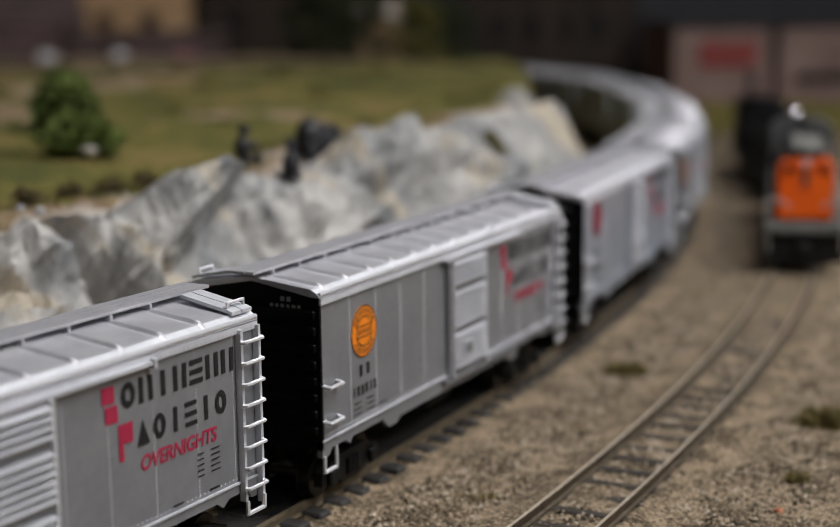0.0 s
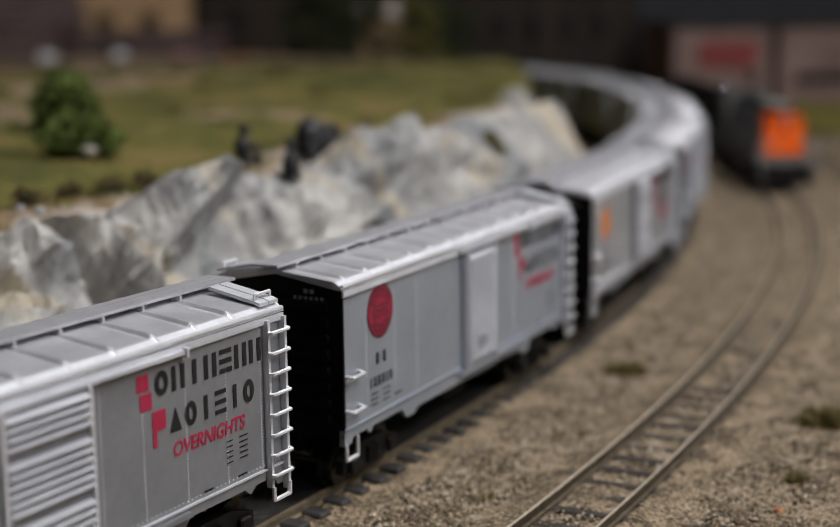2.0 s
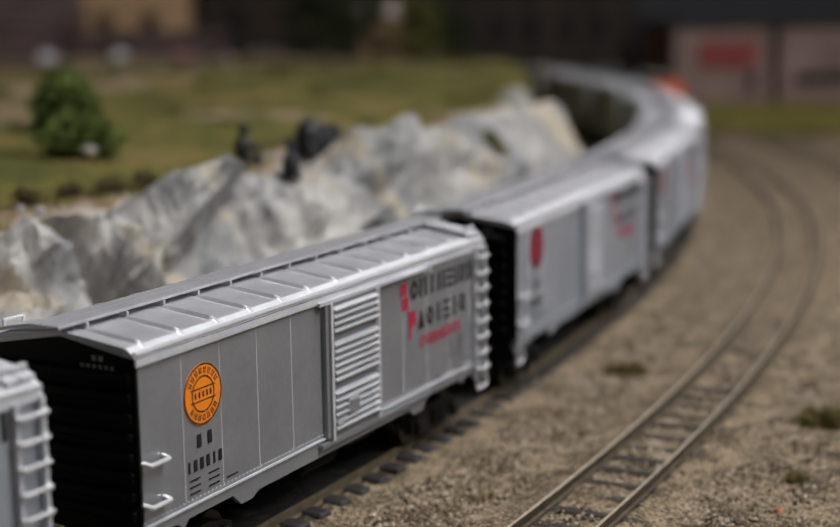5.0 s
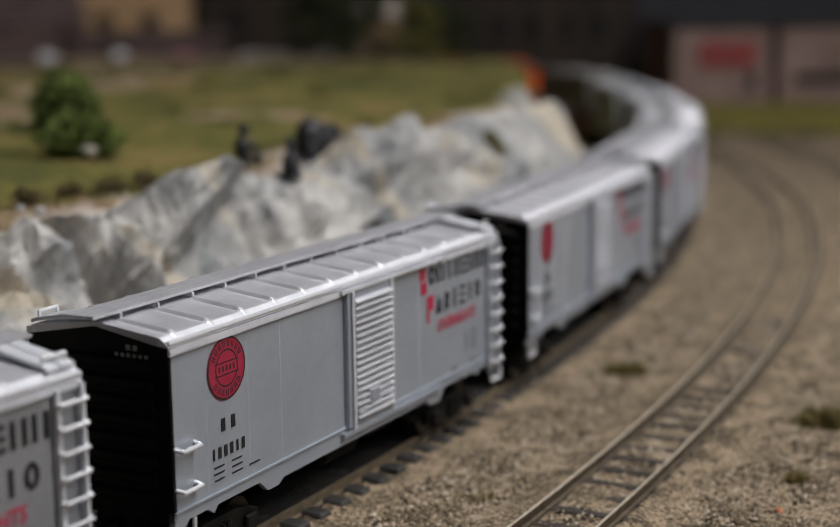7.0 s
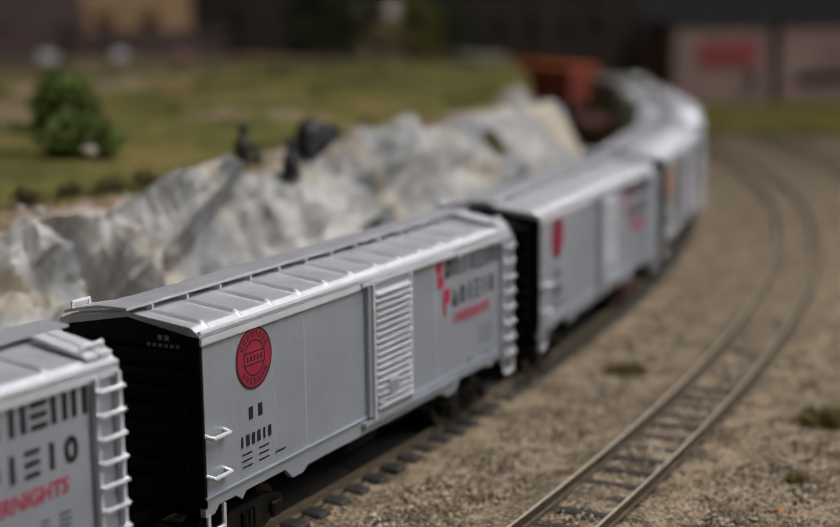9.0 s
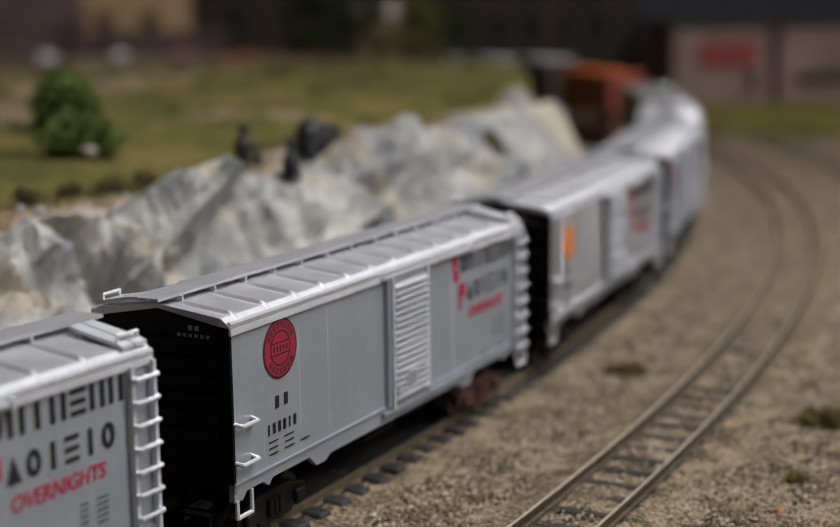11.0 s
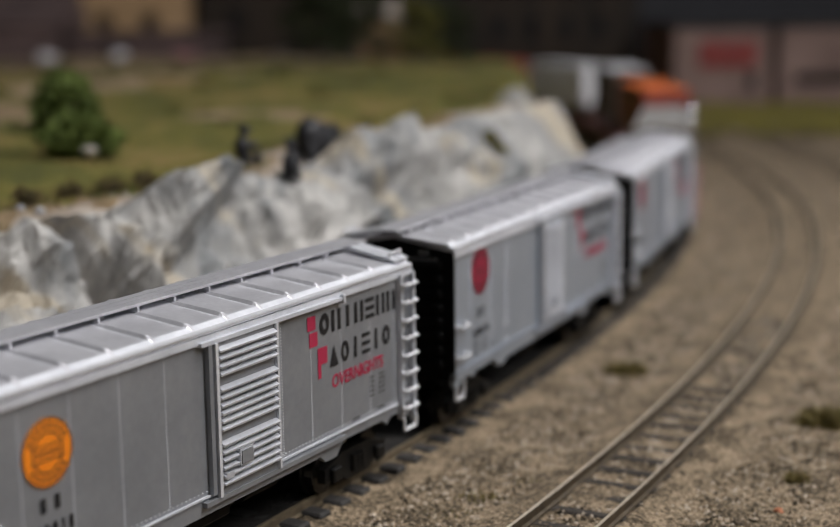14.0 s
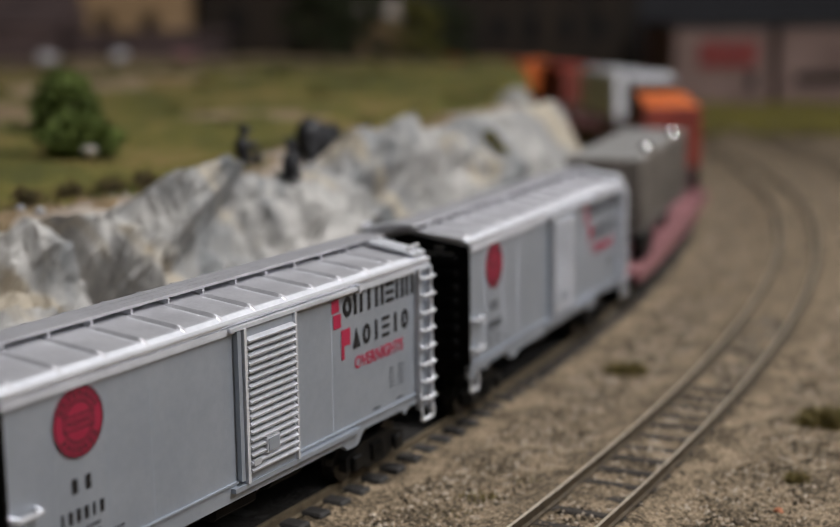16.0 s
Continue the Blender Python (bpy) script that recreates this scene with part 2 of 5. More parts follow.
# ---- the track's line ----
STEP = 0.005
KNOTS = [-3.0, -0.2, 0.0, 0.2375, 0.475, 0.7125, 0.95, 1.1875, 1.425, 1.6625, 4.5]
BENDS = [0.0, 0.0, 0.157, 0.560, 0.630, 0.768, 0.35, 1.6, 1.3, 1.1, 0.95]
LINE_S = np.arange(-2.0, 4.0 + STEP / 2, STEP)
k = np.interp(LINE_S, KNOTS, BENDS)
th = np.concatenate([[0], np.cumsum((k[1:] + k[:-1]) / 2 * STEP)])
zero = int(np.argmin(abs(LINE_S)))
LINE_TH = th - th[zero] + 1.0428
mid = (LINE_TH[1:] + LINE_TH[:-1]) / 2
lx = np.concatenate([[0], np.cumsum(np.cos(mid) * STEP)])
ly = np.concatenate([[0], np.cumsum(np.sin(mid) * STEP)])
LINE_X, LINE_Y = lx - lx[zero] - 0.10136, ly - ly[zero] + 0.19865
OUTER = 0.0655
GAUGE = 0.0165


def on_line(s, off=0.0):
    """Point of the inner track at s, moved off to its outer side, and its heading."""
    x, y, a = np.interp(s, LINE_S, LINE_X), np.interp(s, LINE_S, LINE_Y), np.interp(s, LINE_S, LINE_TH)
    return x + off * math.sin(a), y - off * math.cos(a), a


def car_pose(s, off=0.0, half=0.0537):
    ax, ay, _ = on_line(s - half, off)
    bx, by, _ = on_line(s + half, off)
    return Matrix.Translation(((ax + bx) / 2, (ay + by) / 2, 0)) @ Matrix.Rotation(math.atan2(by - ay, bx - ax), 4, "Z")


def near_line(x, y):
    """For arrays of points: s of the nearest point of the inner track and the distance to its inner (left) side."""
    keep = slice(zero - 60, zero + 420, 2)
    px, py, pa, ps = LINE_X[keep], LINE_Y[keep], LINE_TH[keep], LINE_S[keep]
    d2 = (x[:, None] - px[None]) ** 2 + (y[:, None] - py[None]) ** 2
    i = d2.argmin(1)
    q = -(x - px[i]) * np.sin(pa[i]) + (y - py[i]) * np.cos(pa[i])
    return ps[i], q


def grid_mesh(name, xs, ys, height, mat):
    gx, gy = np.meshgrid(xs, ys)
    gz = height(gx.ravel(), gy.ravel())
    verts = np.stack([gx.ravel(), gy.ravel(), gz], 1)
    n, m = len(ys), len(xs)
    idx = np.arange(n * m).reshape(n, m)
    faces = np.stack([idx[:-1, :-1], idx[:-1, 1:], idx[1:, 1:], idx[1:, :-1]], -1).reshape(-1, 4)
    me = bpy.data.meshes.new(name)
    me.from_pydata(verts.tolist(), [], faces.tolist())
    me.materials.append(mat)
    for p in me.polygons:
        p.use_smooth = True
    return new(name, me)


def fbm(x, y, z=0.0, octaves=4):
    return noise.fractal(Vector((x, y, z)), 1.0, 2.0, octaves)


# ---- setting ----
GROUND = -0.0042


def ground_height(x, y):
    rough = np.array([fbm(a * 45, b * 45) for a, b in zip(x, y)]) * 0.0005
    return GROUND + rough


xs = np.concatenate([np.linspace(-2.5, -0.25, 10), np.arange(-0.2, 0.5, 0.006), np.linspace(0.55, 2.5, 10)])
ys = np.concatenate([np.linspace(-2.4, 0.05, 8), np.arange(0.1, 1.3, 0.006), np.linspace(1.4, 2.8, 10)])
tagged(grid_mesh("ground", xs, ys, ground_height, M["ballast"]), "tan gravel ballast ground of the model railway", "ground", kind="structure")


def room():
    bm = box(-2.6, 2.6, -2.5, 2.9, -0.10, -0.03)
    tagged(finish("layout_table", bm, M["fascia"]), "dark table that carries the model railway", "table", kind="structure")
    for name, b in (("wall_north", (-3.0, 3.0, 3.0, 3.1, -1.0, 1.5)), ("wall_south", (-3.0, 3.0, -3.1, -3.0, -1.0, 1.5)),
                    ("wall_east", (3.0, 3.1, -3.1, 3.1, -1.0, 1.5)), ("wall_west", (-3.1, -3.0, -3.1, 3.1, -1.0, 1.5))):
        tagged(finish(name, box(*b), M["room"]), "plain dark room wall", "wall", kind="structure")
    tagged(finish("floor", box(-3.1, 3.1, -3.1, 3.1, -1.1, -1.0), M["room"]), "plain dark room floor", "floor", kind="structure")
    tagged(finish("ceiling", box(-3.1, 3.1, -3.1, 3.1, 1.5, 1.6), M["ceiling"]), "plain room ceiling", "ceiling", kind="structure")


room()


# ---- tracks ----
def sweep(name, off, s0, s1, ds, outline, mats, slots, parent):
    ss = np.arange(s0, s1, ds)
    bm = bmesh.new()
    rings = []
    for s in ss:
        x, y, a = on_line(s, off)
        rings.append([bm.verts.new((x + o * math.sin(a), y - o * math.cos(a), z)) for o, z in outline])
    n = len(outline)
    for r0, r1 in zip(rings, rings[1:]):
        for i in range(n):
            f = bm.faces.new((r0[i], r1[i], r1[(i + 1) % n], r0[(i + 1) % n]))
            f.material_index = slots[i]
    return finish(name, bm, mats, parent)


RAIL = [(-0.0009, -0.0027), (-0.0009, -0.0024), (-0.0003, -0.0020), (-0.0003, -0.0009), (-0.0005, -0.0006), (-0.0004, 0.0), (0.0004, 0.0),
        (0.0005, -0.0006), (0.0003, -0.0009), (0.0003, -0.0020), (0.0009, -0.0024), (0.0009, -0.0027)]
RAIL_SLOT = [0, 0, 0, 0, 0, 1, 0, 0, 0, 0, 0, 0]


def tie_mesh(name, mat, wide, half, top):
    bm = box(-wide, wide, -half, half, -0.0048, top, bevel=0.0005)
    ob = finish(name, bm, mat)
    me = ob.data
    bpy.data.objects.remove(ob)
    return me


def track(off, mat, label, s0, s1, n_ties):
    root = new("railway_track")
    tagged(root, label, "railway track", "tracks of the layout", "structure")
    for side in (-1, 1):
        rail = sweep("rail", off + side * (GAUGE / 2 + 0.0002), s0, s1, 0.01, RAIL, [M["rail"] if off else M["rail_dusty"], M["rail_top"] if off else M["rail_dusty"]], RAIL_SLOT, root)
    step, wide = (0.0089, 0.0024) if off == 0 else (0.0102, 0.0017)
    me = tie_mesh("tie", mat, wide, 0.0143 if off == 0 else 0.0150, -0.0018 if off == 0 else -0.0026)
    rng = random.Random(int(off * 1000) + 3)
    for i in range(n_ties):
        s = (-0.05 if off < 0.1 else 0.3) + i * step
        x, y, a = on_line(s, off)
        m = Matrix.Translation((x, y, rng.uniform(-0.0003, 0.0001))) @ Matrix.Rotation(a + rng.uniform(-0.02, 0.02), 4, "Z")
        share("tie", me, root, m)
    return root


def ballast_bed():
    """Ballast between and beside the ties, in strips along the line."""
    ss = np.concatenate([np.arange(-0.06, 0.5, 0.0017), np.arange(0.5, 1.9, 0.006)])
    os = np.arange(-0.060, 0.2, 0.0013)
    gs, go = np.meshgrid(ss, os, indexing="ij")
    gs, go = gs.ravel(), go.ravel()
    x, y, a = np.interp(gs, LINE_S, LINE_X), np.interp(gs, LINE_S, LINE_Y), np.interp(gs, LINE_S, LINE_TH)
    x, y = x + go * np.sin(a), y - go * np.cos(a)
    lumps = np.array([fbm(u * 60, v * 60, 1.0, 3) for u, v in zip(x, y)])
    fine = np.array([noise.noise(Vector((u * 800, v * 800, 0))) for u, v in zip(x, y)])
    z = GROUND + 0.0006 + 0.0006 * lumps + 0.00035 * fine
    for off, inside, outside in ((0.0, -0.0013, -0.0026), (OUTER, -0.0032, -0.0016), (2 * OUTER, -0.0027, -0.0018)):
        d = abs(go - off)
        far = np.clip((gs - 0.30) / 0.12, 0, 1) * (0.0011 if off else 0.0)
        z = np.where(d < 0.0075, inside + far + 0.0009 * lumps + 0.0003 * fine, z)
        ramp = np.clip((d - 0.0100) / 0.012, 0, 1)
        side = outside * (1 - ramp) + (GROUND + 0.0006) * ramp
        z = np.where((d >= 0.0100) & (d < 0.022), side + 0.0004 * lumps + 0.00035 * fine, z)
        z = np.where((d >= 0.0075) & (d < 0.0100), -0.0033, z)
    n, m = len(ss), len(os)
    idx = np.arange(n * m).reshape(n, m)
    faces = np.stack([idx[:-1, :-1], idx[:-1, 1:], idx[1:, 1:], idx[1:, :-1]], -1).reshape(-1, 4)
    me = bpy.data.meshes.new("ballast_bed")
    me.from_pydata(np.stack([x, y, z], 1).tolist(), [], faces.tolist())
    me.materials.append(M["ballast"])
    me.materials.append(M["ballast_shaded"])
    # faces under the train get the dark colour that stands for its shade
    inner = abs(go[faces[:, 0]] + 0.0060) < 0.0136
    for p, dark in zip(me.polygons, inner):
        p.use_smooth = True
        p.material_index = int(dark)
    tagged(new("ballast_bed", me), "tan ballast bed round the model tracks", "ballast", kind="structure")


ballast_bed()
track(0.0, M["tie_black"], "brown model rails on black ties in ballast", -1.5, 3.2, 160)
track(OUTER, M["tie"], "brown rails with polished heads on dark ties", -1.5, 3.4, 160)
track(2 * OUTER, M["tie"], "distant brown rails on ties sunk in ballast", 0.2, 3.6, 140)


# ---- the hill with its rock cut ----
RIM_S = [-0.2, 0.15, 0.19, 0.215, 0.25, 0.28, 0.30, 0.33, 0.36, 0.40, 0.45, 0.50, 0.53, 0.57, 0.62, 0.70, 0.85, 1.1, 1.5]
RIM_Q = [0.105, 0.095, 0.093, 0.089, 0.087, 0.085, 0.083, 0.080, 0.076, 0.070, 0.058, 0.048, 0.050, 0.065, 0.085, 0.088, 0.082, 0.074, 0.080]
RIM_Z = [0.049, 0.049, 0.0475, 0.0540, 0.0545, 0.0535, 0.0575, 0.0620, 0.0630, 0.0620, 0.0655, 0.0665, 0.0650, 0.0610, 0.0620, 0.0640, 0.0685, 0.0700, 0.0660]


def plateau(x, y):
    base = 0.053 + 0.014 * np.clip((y - 0.42) / 0.6, 0, 1)
    fall = np.clip((y - 1.25) / 0.2, 0, 1)
    return base * (1 - fall) + GROUND * fall


def hill_height(x, y):
    s, q = near_line(x, y)
    rq, rz = np.interp(s, RIM_S, RIM_Q), np.interp(s, RIM_S, RIM_Z)
    inner = plateau(x, y)
    w = np.clip((q - rq) / 0.07, 0, 1)
    w = w * w * (3 - 2 * w)
    top = rz * (1 - w) + inner * w
    bumps = np.array([fbm(a * 16, b * 16, 3.0) + 0.5 * fbm(a * 60, b * 60, 9.0, 3) for a, b in zip(x, y)]) * 0.0030
    return np.where(q > rq + 0.003, top - 0.0015 - 0.006 * np.clip(1 - (q - rq) / 0.014, 0, 1) + bumps * np.clip((q - rq) / 0.02, 0, 1), GROUND - 0.01)


def grass_hill():
    xs = np.arange(-0.75, 0.16, 0.007)
    ys = np.arange(0.15, 1.5, 0.008)
    ob = grid_mesh("hill", xs, ys, hill_height, M["grass"])
    ob.data.materials.append(M["dirt"])
    ob.data.materials.append(M["ledge"])
    mid = np.array([p.center for p in ob.data.polygons])
    s, q = near_line(mid[:, 0], mid[:, 1])
    edge = q - np.interp(s, RIM_S, RIM_Q)
    for p, e in zip(ob.data.polygons, edge):
        x, y = p.center[0], p.center[1]
        bare = fbm(x * 9, y * 9, 6.0) > -0.05 + 5.0 * max(0.0, x + 0.22) and y > 0.62
        if bare or (e < 0.034 + 0.026 * fbm(x * 35, y * 35, 2.0) and y < 0.72):
            p.material_index = 1
        if e < 0.022 + 0.020 * fbm(x * 30, y * 30, 8.0) and y < 0.72:
            p.material_index = 2
    tagged(ob, "hill of olive green static grass above the rocks", "hill", kind="structure")


def slab(p, seed):
    """Height of tilted slabs with softened edges."""
    d, c = noise.voronoi(p, distance_metric="DISTANCE", exponent=2.5)
    def one(k):
        g = noise.noise_vector(c[k] * 3.7 + Vector((seed, 1.3, 2.1)))
        return (p - c[k]).dot(g) * 0.9 + noise.noise(c[k] * 5.1 + Vector((seed, 0, 4))) * 0.7
    w = min(1.0, (d[1] - d[0]) / 0.13)
    w = 0.5 + 0.5 * w * w * (3 - 2 * w)
    return one(0) * w + one(1) * (1 - w)


# bulges (+) and clefts (-) along the face: place, width, depth
BOULDERS = [(0.245, 0.040, 0.0045), (0.181, 0.0065, -0.040), (0.10, 0.04, 0.002), (0.318, 0.008, -0.006), (0.37, 0.030, 0.004), (0.445, 0.009, -0.007), (0.56, 0.05, 0.004)]


def rock_cut():
    """The cast rock face between the track and the grass."""
    ss = np.arange(-0.15, 0.70, 0.0024)
    us = np.linspace(0, 1, 46)
    verts, faces = [], []
    for s in ss:
        rq, rz = float(np.interp(s, RIM_S, RIM_Q)), float(np.interp(s, RIM_S, RIM_Z))
        for u in us:
            if u < 0.72:
                v = u / 0.72
                q = rq - 0.030 * (1 - v ** 1.25)
                z = GROUND - 0.002 + (rz - GROUND + 0.002) * v ** 0.8
            else:
                v = (u - 0.72) / 0.28
                q = rq + 0.014 * v
                z = rz - 0.006 * v * v
            x, y, a = on_line(s, -q)
            p = Vector((x * 30 + z * 18, y * 22, z * 32 - x * 12))
            amount = 0.0190 * slab(p, 0.0) + 0.0090 * slab(p * 2.1, 7.0) + 0.0035 * slab(p * 5.0, 3.0) + 0.0008 * fbm(p.x * 5, p.y * 5, p.z * 5) + 0.004 * noise.noise(Vector((s * 11, u * 1.5, 5.0)))
            lean = s - 0.05 * (0.6 - u)
            for at, wide, push in BOULDERS:
                if push < 0:
                    push *= max(0.0, 1 - (u / 0.80) ** 4)
                amount += push * math.exp(-((lean - at) / wide) ** 2)
            amount *= 1 - 0.85 * min(1.0, max(0.0, (s - 0.41) / 0.07))
            keep = min(1.0, 0.25 + u * 2.2) * (1 - max(0.0, (u - 0.8) / 0.2) * 0.9)
            amount *= keep
            nx, ny = math.sin(a), -math.cos(a)
            verts.append((x + nx * amount * 0.8, y + ny * amount * 0.8, z + amount * 0.75))
    n, m = len(ss), len(us)
    idx = np.arange(n * m).reshape(n, m)
    faces = np.stack([idx[:-1, :-1], idx[1:, :-1], idx[1:, 1:], idx[:-1, 1:]], -1).reshape(-1, 4)
    me = bpy.data.meshes.new("rock_face")
    me.from_pydata(verts, [], faces.tolist())
    me.materials.append(M["rock"])
    tagged(new("rock_face", me), "grey cast rock face with cream and blue-grey streaks", "rock", kind="structure")


grass_hill()
rock_cut()


# ---- boxcars ----
HALF = 0.0725     # half length of the body
WIDE = 0.0167     # half width
EAVE, SILL, PEAK = 0.0486, 0.0165, 0.0519


def glyph(bm, x0, x1, z0, z1, kind, y):
    """A plain letter-sized mark on the side at y: ring, twin bars, stem, stacked bars, wedge, stagger or flag."""
    w, h, mid = x1 - x0, z1 - z0, (x0 + x1) / 2
    t = min(0.0013, w * 0.32)
    def bar(a, b, c, d):
        add_box(bm, a, b, y - 0.00006, y, c, d)
    def ring(cx, cz, rx, rz):
        n = 20
        loops = [[bm.verts.new((cx + (rx - k) * math.cos(i * 2 * math.pi / n), y - 0.00006, cz + (rz - k) * math.sin(i * 2 * math.pi / n))) for i in range(n)] for k in (0, t)]
        for i in range(n):
            j = (i + 1) % n
            bm.faces.new((loops[0][i], loops[0][j], loops[1][j], loops[1][i]))
    if kind == "ring":
        ring(mid, z0 + h / 2, w / 2, h / 2)
    elif kind == "twin":
        bar(x0, x0 + t, z0, z1)
        bar(x1 - t, x1, z0, z1)
    elif kind == "stem":
        bar(mid - t / 2, mid + t / 2, z0, z1)
    elif kind == "stack":
        for i in range(3):
            c = z0 + i * (h - t * 0.8) / 2
            bar(x0, x1, c, c + t * 0.8)
    elif kind == "wedge":
        bm.faces.new([bm.verts.new((u, y - 0.00006, v)) for u, v in ((x0, z0), (x1, z0), (mid, z1))])
    elif kind == "stagger":
        bar(x0, x1 - w * 0.18, z0 + h * 0.54, z1)
        bar(x0 + w * 0.18, x1, z0, z0 + h * 0.46)
    elif kind == "flag":
        bar(x0, x0 + t, z0, z1)
        bar(x0 + t, x1, z0 + h * 0.45, z1)
    else:
        bar(mid - w * kind / 2, mid + w * kind / 2, z0, z1)


def text_mesh(text, size, shear=0.0):
    cu = bpy.data.curves.new("lettering", "FONT")
    cu.body, cu.size, cu.extrude, cu.shear, cu.offset = text, size, 0.00005, shear, 0.00007
    ob = new("lettering", cu)
    bpy.context.view_layer.update()
    me = bpy.data.meshes.new_from_object(ob.evaluated_get(bpy.context.evaluated_depsgraph_get()))
    bpy.data.objects.remove(ob)
    return me


def wheelset(parent, x, mat):
    bm = bmesh.new()
    for y in (-0.0083, 0.0083):
        s = -1 if y < 0 else 1
        add_cyl(bm, (x, y - 0.001 * s, 0.0049), (x, y + 0.0014 * s, 0.0049), 0.0048, 20)
        add_cyl(bm, (x, y - 0.0016 * s, 0.0049), (x, y - 0.0010 * s, 0.0049), 0.0054, 20)
    add_cyl(bm, (x, -0.0105, 0.0049), (x, 0.0105, 0.0049), 0.0011, 8)
    part("wheelset", bm, mat, parent)


def truck(parent, x, mat):
    t = new("truck")
    t.parent = parent
    for s in (-1, 1):
        bm = bmesh.new()
        y0, y1 = sorted((s * 0.0105, s * 0.0127))
        outline = [(-0.0135, 0.0035), (-0.0135, 0.0068), (-0.006, 0.0090), (0.006, 0.0090), (0.0135, 0.0068), (0.0135, 0.0035), (0.008, 0.0045), (0.004, 0.0020), (-0.004, 0.0020), (-0.008, 0.0045)]
        add_prism(bm, [(x + a, b) for a, b in outline], 1, y0, y1)
        for d in (-0.0097, 0.0097):
            add_box(bm, x + d - 0.0018, x + d + 0.0018, *sorted((s * 0.0127, s * 0.0140)), 0.0032, 0.0068, bevel=0.0004)
        for d in (-0.0018, 0.0, 0.0018):
            add_cyl(bm, (x + d, s * 0.0132, 0.0036), (x + d, s * 0.0132, 0.0075), 0.0007, 8)
        part("side_frame", bm, mat, t)
    bm = box(x - 0.0025, x + 0.0025, -0.0105, 0.0105, 0.005, 0.0085)
    part("bolster", bm, mat, t)
    for d in (-0.0097, 0.0097):
        wheelset(t, x + d, M["wheel"])
    return t


def coupler(parent, s):
    bm = bmesh.new()
    add_box(bm, *sorted((s * 0.066, s * (HALF + 0.006))), -0.0016, 0.0016, 0.0095, 0.0122)
    add_box(bm, *sorted((s * (HALF + 0.005), s * (HALF + 0.0108))), -0.0027, 0.0022, 0.0085, 0.0128, bevel=0.0006)
    part("coupler", bm, M["truck_black"], parent)


def rivet_rows(parent, rows, mat, y):
    verts, faces = [], []
    for (x0, z0, x1, z1, n) in rows:
        for i in range(n):
            f = i / max(1, n - 1)
            x, z, r = x0 + (x1 - x0) * f, z0 + (z1 - z0) * f, 0.00020
            b = len(verts)
            verts += [(x - r, y, z), (x, y, z - r), (x + r, y, z), (x, y, z + r), (x, y - 0.00022, z)]
            faces += [(b, b + 1, b + 4), (b + 1, b + 2, b + 4), (b + 2, b + 3, b + 4), (b + 3, b, b + 4)]
    me = bpy.data.meshes.new("rivets")
    me.from_pydata(verts, [], faces)
    me.materials.append(mat)
    ob = new("rivets", me)
    ob.parent = parent
    tagged(ob, kind="stuff")


